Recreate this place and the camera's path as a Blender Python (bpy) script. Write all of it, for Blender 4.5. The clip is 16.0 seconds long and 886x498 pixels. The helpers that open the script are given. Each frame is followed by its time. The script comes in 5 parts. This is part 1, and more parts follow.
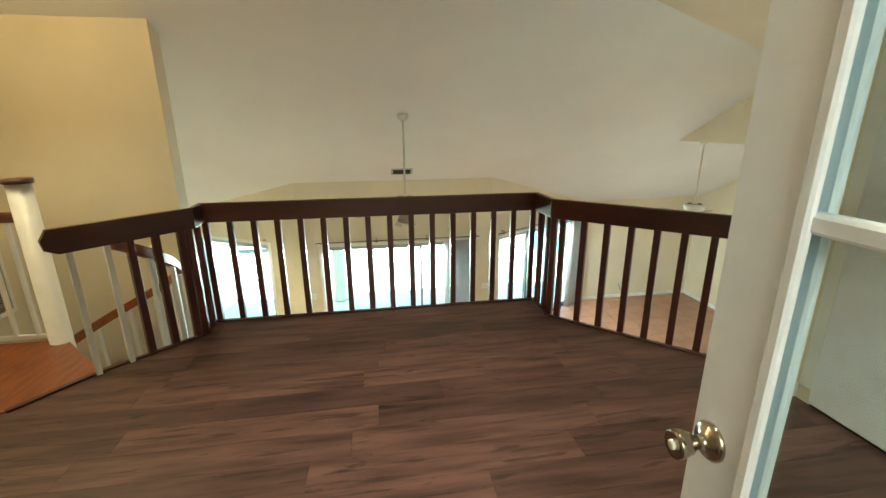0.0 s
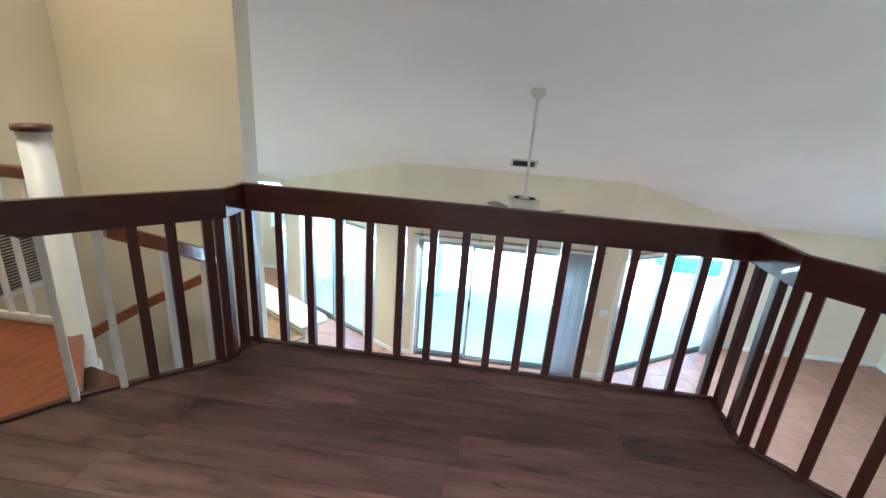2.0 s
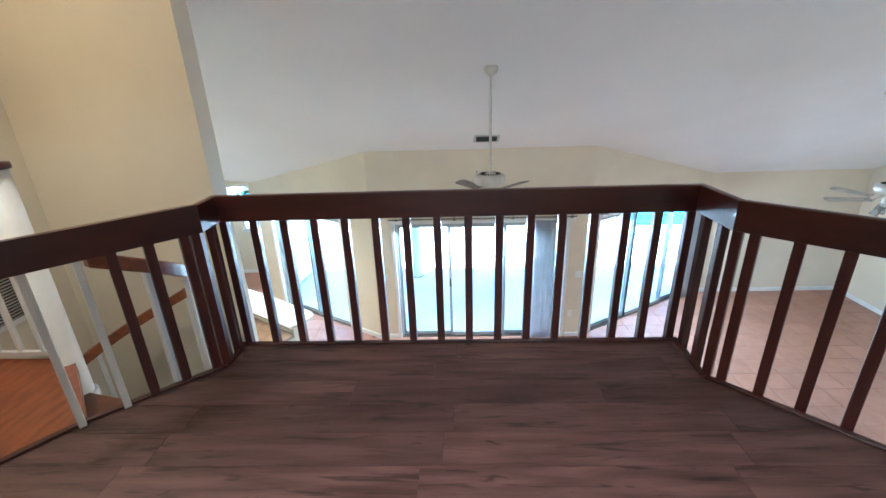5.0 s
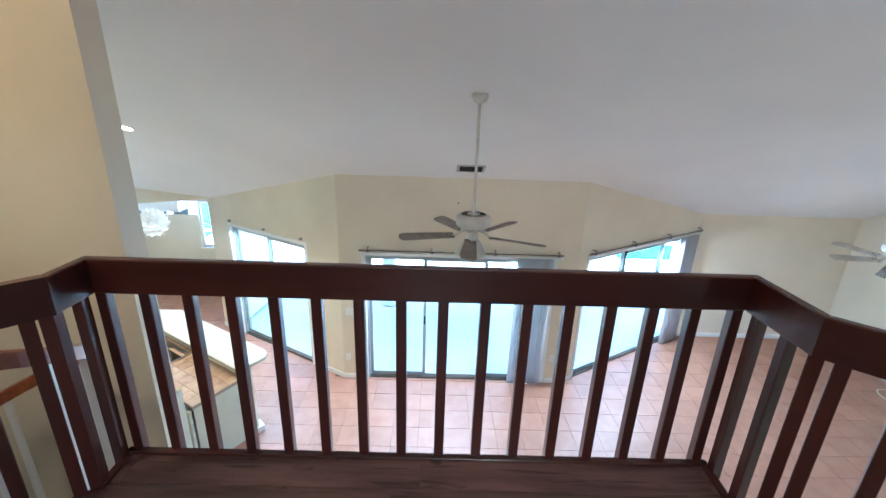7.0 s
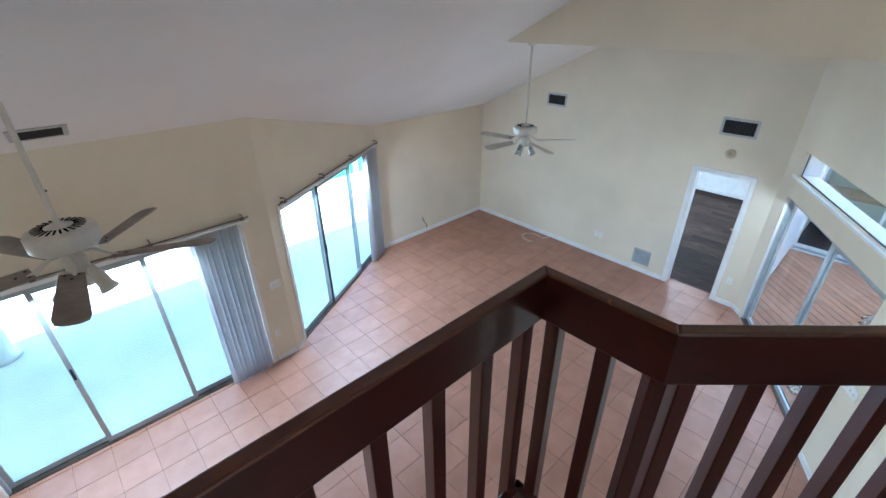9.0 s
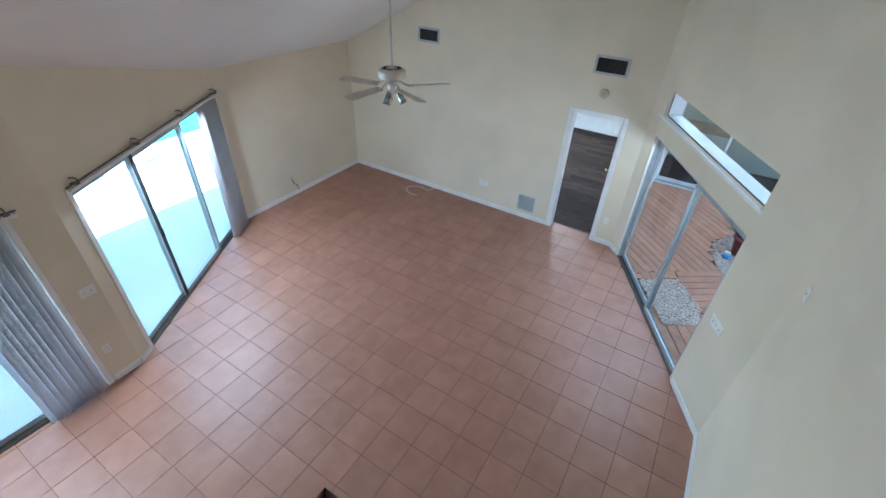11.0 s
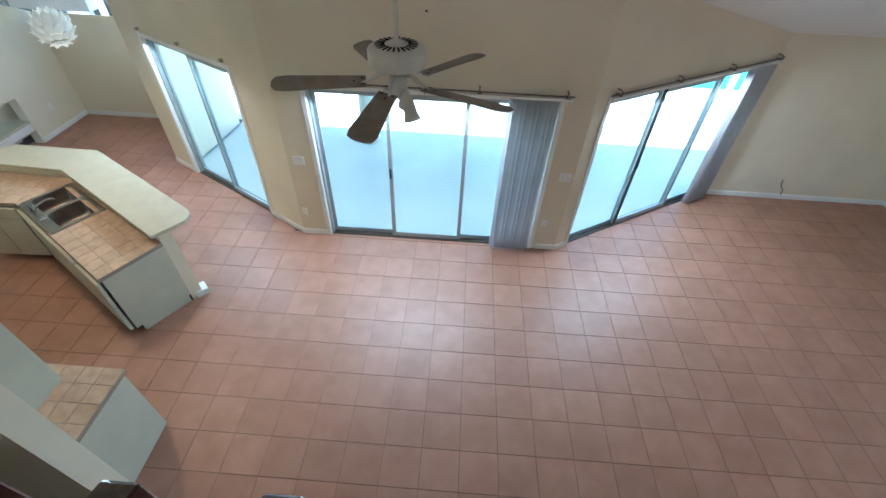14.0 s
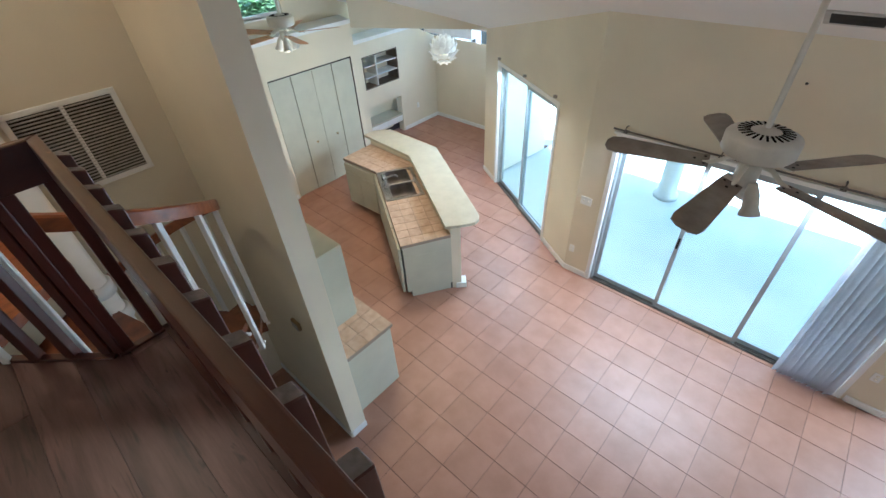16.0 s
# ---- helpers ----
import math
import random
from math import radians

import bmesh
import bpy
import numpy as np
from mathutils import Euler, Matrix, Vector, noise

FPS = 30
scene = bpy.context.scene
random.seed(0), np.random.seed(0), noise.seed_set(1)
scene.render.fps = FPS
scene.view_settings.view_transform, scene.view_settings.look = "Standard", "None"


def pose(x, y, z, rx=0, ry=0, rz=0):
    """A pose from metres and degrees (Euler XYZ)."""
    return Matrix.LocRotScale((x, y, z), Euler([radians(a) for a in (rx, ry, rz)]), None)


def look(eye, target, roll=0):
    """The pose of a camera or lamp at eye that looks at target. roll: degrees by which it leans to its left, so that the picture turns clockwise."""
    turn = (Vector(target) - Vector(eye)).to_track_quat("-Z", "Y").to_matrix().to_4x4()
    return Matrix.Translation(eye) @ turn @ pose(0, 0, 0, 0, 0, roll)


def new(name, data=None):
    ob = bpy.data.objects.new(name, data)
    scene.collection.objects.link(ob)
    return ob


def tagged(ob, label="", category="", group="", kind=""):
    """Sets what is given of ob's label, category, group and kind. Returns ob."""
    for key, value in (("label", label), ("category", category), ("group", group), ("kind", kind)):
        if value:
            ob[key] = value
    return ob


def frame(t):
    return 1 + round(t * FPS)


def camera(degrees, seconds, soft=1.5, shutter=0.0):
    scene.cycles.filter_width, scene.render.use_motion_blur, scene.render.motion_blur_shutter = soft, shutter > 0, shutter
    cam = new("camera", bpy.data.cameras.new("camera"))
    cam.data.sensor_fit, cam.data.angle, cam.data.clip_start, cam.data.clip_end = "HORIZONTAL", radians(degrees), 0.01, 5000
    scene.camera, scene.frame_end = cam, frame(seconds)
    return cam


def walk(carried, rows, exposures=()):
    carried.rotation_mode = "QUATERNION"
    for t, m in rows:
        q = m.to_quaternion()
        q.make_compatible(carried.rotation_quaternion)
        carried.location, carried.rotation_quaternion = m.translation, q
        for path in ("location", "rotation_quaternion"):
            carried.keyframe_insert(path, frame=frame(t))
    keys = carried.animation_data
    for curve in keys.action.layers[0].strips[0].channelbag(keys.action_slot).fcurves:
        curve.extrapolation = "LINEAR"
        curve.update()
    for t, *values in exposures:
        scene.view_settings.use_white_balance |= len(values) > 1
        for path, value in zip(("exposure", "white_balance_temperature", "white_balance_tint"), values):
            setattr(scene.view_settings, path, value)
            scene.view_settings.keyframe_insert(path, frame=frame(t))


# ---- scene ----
cam = camera(91.8, 16.0)
PATH = [
    (0, (0.23, 0.509, 1.433), (0.541, 2.45, 0.865), -0.4),
    (0.5, (0.214, 0.929, 1.424), (0.277, 2.895, 0.854), -2.1),
    (1, (0.222, 1.298, 1.43), (0.291, 3.257, 0.839), -1.4),
    (1.5, (0.19, 1.502, 1.426), (0.248, 3.45, 0.801), 0.9),
    (2, (0.253, 1.688, 1.357), (0.071, 3.622, 0.712), 4.4),
    (2.5, (0.372, 1.799, 1.319), (0.217, 3.68, 0.525), 2.4),
    (3, (0.398, 1.774, 1.355), (0.245, 3.647, 0.544), 1.2),
    (5.5, (0.27, 1.57, 1.432), (0.214, 3.488, 0.719), -2.4),
    (6, (0.345, 1.677, 1.46), (0.359, 3.6, 0.756), -0.7),
    (6.5, (0.38, 1.9, 1.489), (0.406, 3.826, 0.799), 2.7),
    (7, (0.308, 2.248, 1.499), (0.334, 4.182, 0.831), 1.9),
    (7.5, (0.312, 2.575, 1.516), (0.337, 4.506, 0.835), 1.1),
    (8, (0.36, 2.885, 1.502), (0.383, 4.745, 0.648), -0.0),
    (8.5, (0.492, 3.16, 1.476), (1.097, 4.873, 0.533), -3.5),
    (9, (0.704, 3.242, 1.471), (1.925, 4.555, 0.483), -0.5),
    (9.5, (0.953, 3.304, 1.476), (2.241, 4.522, 0.452), 0.3),
    (10, (1.159, 3.443, 1.439), (2.619, 4.368, 0.344), 0.2),
    (12.5, (1.474, 3.623, 1.356), (2.651, 4.615, 0.007), 1.4),
    (13, (1.353, 3.690, 1.363), (2.184, 4.98, 0.002), 3.9),
    (13.5, (1.174, 3.690, 1.338), (1.553, 5.153, -0.054), 4.5),
    (14, (0.982, 3.658, 1.311), (0.933, 5.144, -0.095), 2.6),
    (14.5, (0.873, 3.696, 1.402), (0.42, 5.06, 0.012), 2.6),
    (15, (0.803, 3.688, 1.419), (0.003, 4.897, 0.041), 1.0),
    (15.5, (0.791, 3.682, 1.423), (-0.219, 4.812, 0.046), -2.1),
    (16, (0.785, 3.673, 1.432), (-0.286, 4.782, 0.158), -3.2),
]
walk(cam, [(t, look(eye, target, roll)) for t, eye, target, roll in PATH],
     exposures=[(0.0, 3.5, 6150, -14), (0.6, 3.7, 5400, -10), (1.5, 3.68, 4680, -5), (3.0, 3.67, 4610, 0), (7.0, 3.52, 4640, 2), (8.2, 3.22, 4640, 3), (9.0, 3.06, 4780, 5), (10.0, 2.9, 4850, 5), (13.0, 2.74, 4950, 3), (14.0, 2.72, 4880, 0), (16.0, 2.97, 5000, 4)])

# ---- light ----
world = bpy.data.worlds.new("sky")
scene.world = world
world.use_nodes = True
wn = world.node_tree.nodes
sky = wn.new("ShaderNodeTexSky")
sky.sky_type = "NISHITA"
sky.sun_disc = False
SUN_EL, SUN_AZ = 86.0, 200.0          # degrees; azimuth clockwise from +y
sky.sun_elevation, sky.sun_rotation = radians(SUN_EL), radians(SUN_AZ)
world.node_tree.links.new(sky.outputs[0], wn["Background"].inputs[0])
wn["Background"].inputs[1].default_value = 0.15
sun = new("sun", bpy.data.lights.new("sun", "SUN"))
sun.data.energy, sun.data.angle, sun.data.color = 5.0, radians(0.55), (1.0, 0.95, 0.87)
se, sa = radians(SUN_EL), radians(SUN_AZ)
sun.matrix_world = look((math.cos(se) * math.sin(sa) * 60, math.cos(se) * math.cos(sa) * 60, math.sin(se) * 60), (0, 0, 0))


def lamp(x, y, z, watts, size, colour, target=None, kind="POINT", cone=110):
    ob = new("lamp_light", bpy.data.lights.new("lamp_light", kind))
    ob.data.energy, ob.data.color, ob.data.shadow_soft_size = watts, colour, size
    if kind == "SPOT":
        ob.data.spot_size, ob.data.spot_blend = radians(cone), 0.6
    ob.matrix_world = look((x, y, z), target or (x, y + 0.001, z - 1))
    return ob


WARM = (1.0, 0.62, 0.3)
SOFT = (1.0, 0.85, 0.68)
lamp(-2.92, 6.81, 1.06, 22, 0.05, (1.0, 0.66, 0.36), (-2.92, 6.81, -3), "SPOT")       # recessed can, kitchen
lamp(-4.33, 7.62, 0.67, 6, 0.05, (1.0, 0.66, 0.36), (-4.33, 7.62, -3), "SPOT")       # and a second one
lamp(-2.0, 3.2, 2.4, 2.6, 0.15, (1.0, 0.66, 0.36))          # can over the spiral stair, its side glow
lamp(-2.0, 3.2, 2.38, 4.5, 0.1, (1.0, 0.78, 0.54), (-2.0, 3.5, -3), "SPOT")   # and its downward beam
lamp(0.9, 1.2, 2.35, 15, 0.12, SOFT, (0.6, 1.6, -3), "SPOT", 104)              # can over the loft


def opening_light(p0, p1, u0, u1, z, watts, depth=0.16, inset=-0.05):
    """Daylight let in by a sliding door: a strip under its head that shines down and inwards."""
    a = math.atan2(p1[1] - p0[1], p1[0] - p0[0])
    mid = Matrix.Translation((p0[0], p0[1], 0)) @ Matrix.Rotation(a, 4, "Z")
    ob = new("daylight", bpy.data.lights.new("daylight", "AREA"))
    ob.data.shape, ob.data.size, ob.data.size_y = "RECTANGLE", u1 - u0, depth
    ob.data.energy, ob.data.color = watts, (0.93, 0.97, 1.0)
    ob.matrix_world = mid @ Matrix.Translation(((u0 + u1) / 2, inset, z)) @ Matrix.Rotation(radians(-45), 4, "X")
    return ob


opening_light((-3.76, 9.66), (-1.12, 8.1), 0.6, 2.3, -0.70, 6.5)
opening_light((-1.12, 8.1), (2.376, 8.1), 0.5, 2.5, -0.70, 11)
opening_light((2.376, 8.1), (5.05, 9.707), 0.3, 2.4, -0.70, 10)
opening_light((7.80, 4.04), (4.95, 2.5), 0.1, 2.4, -0.76, 3)
lamp(11.0, 6.4, -0.3, 24, 0.3, (0.95, 0.98, 1.0))                         # unseen fill lamp, added to brighten the daylit bedroom
lamp(0.3, -1.4, 2.1, 15, 0.3, (1.0, 0.95, 0.88))                          # unseen fill lamp behind the loft, added to brighten its door and floor

# ---- materials ----
def material(name, colour, rough=0.6, metal=0.0, var=0.12, scale=3.0, grain=60.0, bump=0.05, spec=0.5, colour2=None, stretch=(1, 1, 1), coat=0.0, per_object=0.0, detail=6.0, per_island=0.0):
    """Noise at two scales over a base colour, with fine relief."""
    m = bpy.data.materials.new(name)
    m.use_nodes = True
    n, k = m.node_tree.nodes, m.node_tree.links
    b = n["Principled BSDF"]
    tc = n.new("ShaderNodeNewGeometry")
    mp = n.new("ShaderNodeMapping")
    mp.inputs["Scale"].default_value = stretch
    k.new(tc.outputs["Position"], mp.inputs[0])
    big, small = n.new("ShaderNodeTexNoise"), n.new("ShaderNodeTexNoise")
    big.inputs["Scale"].default_value, small.inputs["Scale"].default_value = scale, grain
    big.inputs["Detail"].default_value = small.inputs["Detail"].default_value = detail
    vec = mp.outputs[0]
    if per_object:
        oi = n.new("ShaderNodeObjectInfo")
        sh = n.new("ShaderNodeVectorMath")
        sh.operation = "MULTIPLY_ADD"
        k.new(oi.outputs["Random"], sh.inputs[0])
        sh.inputs[1].default_value = (37, 53, 71)
        k.new(mp.outputs[0], sh.inputs[2])
        vec = sh.outputs[0]
    k.new(vec, big.inputs["Vector"])
    k.new(vec, small.inputs["Vector"])
    mix = n.new("ShaderNodeMix")
    mix.data_type = "RGBA"
    c2 = colour2 or tuple(c * (1 - var * 2) for c in colour)
    mix.inputs[6].default_value, mix.inputs[7].default_value = (*colour, 1), (*c2, 1)
    add = n.new("ShaderNodeMath")
    add.operation = "MULTIPLY_ADD"
    ramp = n.new("ShaderNodeMapRange")
    ramp.inputs[1].default_value, ramp.inputs[2].default_value = 0.35, 0.7
    k.new(big.outputs[0], ramp.inputs[0])
    k.new(small.outputs[0], add.inputs[0])
    add.inputs[1].default_value = 0.35
    k.new(ramp.outputs[0], add.inputs[2])
    sub = n.new("ShaderNodeMath")
    sub.operation = "SUBTRACT"
    sub.use_clamp = True
    k.new(add.outputs[0], sub.inputs[0])
    sub.inputs[1].default_value = 0.17
    k.new(sub.outputs[0], mix.inputs[0])
    out = mix.outputs[2]
    if per_object:
        hs = n.new("ShaderNodeHueSaturation")
        mr = n.new("ShaderNodeMapRange")
        mr.inputs[3].default_value, mr.inputs[4].default_value = 1 - per_object, 1 + per_object
        k.new(oi.outputs["Random"], mr.inputs[0])
        k.new(mr.outputs[0], hs.inputs["Value"])
        k.new(out, hs.inputs["Color"])
        out = hs.outputs[0]
    if per_island:
        hs = n.new("ShaderNodeHueSaturation")
        mr = n.new("ShaderNodeMapRange")
        mr.inputs[3].default_value, mr.inputs[4].default_value = 1 - per_island, 1 + per_island
        k.new(tc.outputs["Random Per Island"], mr.inputs[0])
        k.new(mr.outputs[0], hs.inputs["Value"])
        k.new(out, hs.inputs["Color"])
        out = hs.outputs[0]
    k.new(out, b.inputs["Base Color"])
    rr = n.new("ShaderNodeMapRange")
    rr.inputs[3].default_value, rr.inputs[4].default_value = rough * 0.85, min(1, rough * 1.15)
    k.new(small.outputs[0], rr.inputs[0])
    k.new(rr.outputs[0], b.inputs["Roughness"])
    b.inputs["Metallic"].default_value = metal
    b.inputs["Specular IOR Level"].default_value = spec
    b.inputs["Coat Weight"].default_value = coat
    if bump:
        bp = n.new("ShaderNodeBump")
        bp.inputs["Strength"].default_value, bp.inputs["Distance"].default_value = bump, 0.004
        k.new(small.outputs[0], bp.inputs["Height"])
        k.new(bp.outputs[0], b.inputs["Normal"])
    return m


def glass(name, tint):
    m = bpy.data.materials.new(name)
    m.use_nodes = True
    n, k = m.node_tree.nodes, m.node_tree.links
    n.remove(n["Principled BSDF"])
    tr, gl, mx = (n.new("ShaderNode" + s) for s in ("BsdfTransparent", "BsdfGlossy", "MixShader"))
    tr.inputs[0].default_value = (*tint, 1)
    gl.inputs["Roughness"].default_value = 0.02
    mx.inputs[0].default_value = 0.035
    k.new(tr.outputs[0], mx.inputs[1])
    k.new(gl.outputs[0], mx.inputs[2])
    k.new(mx.outputs[0], n["Material Output"].inputs[0])
    return m


def glow(name, colour, strength):
    m = bpy.data.materials.new(name)
    m.use_nodes = True
    b = m.node_tree.nodes["Principled BSDF"]
    b.inputs["Base Color"].default_value = (*colour, 1)
    b.inputs["Emission Color"].default_value = (*colour, 1)
    b.inputs["Emission Strength"].default_value = strength
    return m


WALL = material("cream_paint", (0.745, 0.667, 0.505), 0.75, var=0.05, scale=1.2, grain=180, bump=0.06)
CEIL = material("white_ceiling_paint", (0.815, 0.815, 0.79), 0.85, var=0.03, scale=0.8, grain=240, bump=0.12)
TRIM = material("white_trim_paint", (0.82, 0.81, 0.77), 0.4, var=0.05, scale=6, grain=90, bump=0.03)
PAINT_DOOR = material("white_door_paint", (0.80, 0.81, 0.87), 0.35, var=0.06, scale=5, grain=120, bump=0.04)
RAIL = material("dark_red_mahogany", (0.078, 0.018, 0.012), 0.34, var=0.3, scale=2.5, grain=16, bump=0.08, colour2=(0.05, 0.015, 0.011), stretch=(5, 5, 0.8), coat=0.25)
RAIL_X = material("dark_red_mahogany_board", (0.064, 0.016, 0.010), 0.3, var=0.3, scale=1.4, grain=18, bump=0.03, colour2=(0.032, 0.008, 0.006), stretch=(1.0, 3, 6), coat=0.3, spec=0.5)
TARNISH = material("tarnished_metal", (0.22, 0.195, 0.165), 0.45, metal=0.3, var=0.2, scale=12)
CHERRY = material("orange_oak_stain", (0.30, 0.085, 0.022), 0.35, scale=4, grain=30, bump=0.05, colour2=(0.17, 0.045, 0.013), stretch=(7, 1.5, 7), coat=0.2)
TREAD = material("brown_tread_wood", (0.17, 0.055, 0.02), 0.35, scale=4, grain=30, bump=0.05, colour2=(0.08, 0.026, 0.011), stretch=(3, 3, 7), coat=0.2)
PLANK = material("walnut_laminate", (0.15, 0.077, 0.065), 0.44, scale=2.2, grain=22, bump=0.06, colour2=(0.058, 0.027, 0.023), stretch=(1, 8, 1), spec=0.45, per_object=0.28, detail=9)


def streaks(m, colour, stretch, low, high):
    """Adds dark grain streaks and knots to a wood."""
    n, k = m.node_tree.nodes, m.node_tree.links
    b = n["Principled BSDF"]
    src = b.inputs["Base Color"].links[0].from_socket
    g, oi, mp, sh = (n.new("ShaderNode" + s) for s in ("NewGeometry", "ObjectInfo", "Mapping", "VectorMath"))
    mp.inputs["Scale"].default_value = stretch
    sh.operation = "MULTIPLY_ADD"
    sh.inputs[1].default_value = (19, 31, 7)
    k.new(g.outputs["Position"], mp.inputs[0])
    k.new(oi.outputs["Random"], sh.inputs[0])
    k.new(mp.outputs[0], sh.inputs[2])
    t, r, mx = n.new("ShaderNodeTexNoise"), n.new("ShaderNodeMapRange"), n.new("ShaderNodeMix")
    t.inputs["Scale"].default_value, t.inputs["Detail"].default_value, t.inputs["Distortion"].default_value = 1.0, 8, 0.6
    k.new(sh.outputs[0], t.inputs["Vector"])
    r.inputs[1].default_value, r.inputs[2].default_value, r.inputs[4].default_value = low, high, 0.7
    k.new(t.outputs[0], r.inputs[0])
    mx.data_type = "RGBA"
    k.new(r.outputs[0], mx.inputs[0])
    k.new(src, mx.inputs[6])
    mx.inputs[7].default_value = (*colour, 1)
    k.new(mx.outputs[2], b.inputs["Base Color"])


streaks(PLANK, (0.018, 0.010, 0.009), (3.0, 30, 1), 0.575, 0.67)
streaks(PLANK, (0.012, 0.007, 0.006), (5.5, 24, 1), 0.66, 0.72)
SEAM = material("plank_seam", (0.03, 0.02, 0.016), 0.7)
TILE = material("terracotta_tile", (0.365, 0.19, 0.122), 0.45, scale=4.5, grain=60, bump=0.04, spec=0.58, colour2=(0.30, 0.145, 0.086), per_object=0.06)
TILE_FAR = material("terracotta_tile_far", (0.365, 0.19, 0.122), 0.45, scale=4.5, grain=60, bump=0.04, spec=0.58, colour2=(0.30, 0.145, 0.086), per_island=0.06)
GROUT = material("brown_grout", (0.11, 0.066, 0.048), 0.9, var=0.2, scale=5)
ALU = material("aluminium_frame", (0.43, 0.48, 0.49), 0.35, metal=0.3, var=0.08, scale=8, bump=0.02)
ALU_DARK = material("dark_track", (0.055, 0.055, 0.05), 0.5, metal=0.4, var=0.2, scale=9)
BLIND = material("grey_vertical_vinyl", (0.64, 0.63, 0.62), 0.5, var=0.08, scale=6, grain=80, bump=0.03)


def translucent(m, colour, share):
    """Lets part of the light through a thin sheet."""
    bt = m.node_tree
    trl, mxs = bt.nodes.new("ShaderNodeBsdfTranslucent"), bt.nodes.new("ShaderNodeMixShader")
    trl.inputs[0].default_value = (*colour, 1)
    mxs.inputs[0].default_value = share
    bt.links.new(bt.nodes["Principled BSDF"].outputs[0], mxs.inputs[1])
    bt.links.new(trl.outputs[0], mxs.inputs[2])
    bt.links.new(mxs.outputs[0], bt.nodes["Material Output"].inputs[0])


translucent(BLIND, (0.84, 0.84, 0.87), 0.42)
PANE = glass("clear_pane", (0.88, 0.945, 0.955))
CAB = material("sage_grey_laminate", (0.50, 0.485, 0.375), 0.4, var=0.05, scale=4, grain=100, bump=0.02)
BAR_TOP = material("beige_laminate", (0.50, 0.465, 0.34), 0.35, var=0.05, scale=8, grain=160, bump=0.02)
CTILE = material("beige_counter_tile", (0.52, 0.39, 0.28), 0.3, scale=12, grain=60, bump=0.04, colour2=(0.40, 0.28, 0.185), per_object=0.08)
CGROUT = material("counter_grout", (0.30, 0.24, 0.18), 0.9)
STEEL = material("brushed_steel", (0.44, 0.43, 0.41), 0.28, metal=1.0, var=0.1, scale=12, grain=140, bump=0.03)
NICKEL = material("worn_nickel", (0.52, 0.44, 0.36), 0.2, metal=1.0, var=0.25, scale=20, bump=0.03)
BRASS = material("brass", (0.75, 0.5, 0.18), 0.25, metal=1.0, var=0.15, scale=20)
FANW = material("aged_white_enamel", (0.68, 0.65, 0.57), 0.4, var=0.10, scale=9, grain=60, bump=0.02)
BLADE = material("dusty_grey_blade", (0.31, 0.27, 0.22), 0.55, scale=8, grain=70, bump=0.06, colour2=(0.19, 0.155, 0.125))
BLADE_OAK = material("light_oak_blade", (0.55, 0.33, 0.17), 0.45, scale=8, grain=50, bump=0.04, colour2=(0.42, 0.24, 0.12))
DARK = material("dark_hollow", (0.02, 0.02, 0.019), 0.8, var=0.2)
LOUVRE = material("dusty_louvre", (0.42, 0.39, 0.34), 0.6, var=0.15, scale=14)
BLACK = material("black_iron", (0.025, 0.022, 0.02), 0.45, metal=0.3, var=0.2, scale=20)
PLASTIC = material("ivory_plastic", (0.76, 0.72, 0.60), 0.35, var=0.04, scale=20)
PETAL = material("white_petal_plastic", (0.85, 0.85, 0.80), 0.45, var=0.04, scale=20)
BULB = glow("lit_bulb", (1.0, 0.78, 0.5), 0.8)
CONCRETE = material("pale_patio_concrete", (0.56, 0.575, 0.52), 0.8, var=0.06, scale=1.5, grain=80, bump=0.1)
POOLWATER = material("pool_water", (0.10, 0.45, 0.50), 0.08, var=0.1, scale=2, grain=8, bump=0.15)
STUCCO = material("white_stucco", (0.75, 0.75, 0.72), 0.9, var=0.06, scale=3, grain=120, bump=0.3)
DECK = material("brown_deck_board", (0.42, 0.21, 0.115), 0.7, scale=5, grain=40, bump=0.1, colour2=(0.30, 0.155, 0.09), stretch=(2, 2, 1), per_object=0.15)
PEBBLE = material("river_pebble", (0.60, 0.51, 0.40), 0.65, scale=38, grain=160, bump=0.1, colour2=(0.20, 0.155, 0.12))
# worn varnish, its base also lightened for the window light on the rail tops
RAIL_TOP = material("worn_lit_varnish", (0.105, 0.036, 0.019), 0.32, scale=2.0, grain=22, bump=0.04, colour2=(0.052, 0.016, 0.009), stretch=(1.2, 6, 6), coat=0.25)
# dusty sawn ends, paler to include the window light on them
LIT_DUST = material("dusty_lit_sawn_end", (0.27, 0.245, 0.235), 0.75, var=0.25, scale=30)
BROWN_EDGE = material("brown_stained_edge", (0.075, 0.035, 0.02), 0.5, var=0.25, scale=9)
# for the unseen sheet that diffuses sun into the atrium
DIFFUSER = material("milky_diffuser", (0.8, 0.82, 0.84), 0.5, var=0.04, scale=2)
TERRA = material("oxblood_pot", (0.30, 0.06, 0.045), 0.4, var=0.2, scale=12)
LEAF = material("dark_leaf", (0.06, 0.11, 0.035), 0.5, var=0.3, scale=20)
SOIL = material("garden_soil", (0.09, 0.065, 0.045), 0.95, var=0.3, scale=6)
GRASS = material("lawn_green", (0.09, 0.15, 0.04), 0.9, var=0.3, scale=2, grain=30, bump=0.4)
CARPET = material("dark_brown_plank", (0.062, 0.042, 0.032), 0.7, scale=4, grain=30, colour2=(0.026, 0.018, 0.014), stretch=(8, 1, 1), per_object=0.4, spec=0.12)
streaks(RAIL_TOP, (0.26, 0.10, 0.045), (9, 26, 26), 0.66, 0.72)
translucent(DIFFUSER, (0.86, 0.9, 0.93), 0.42)
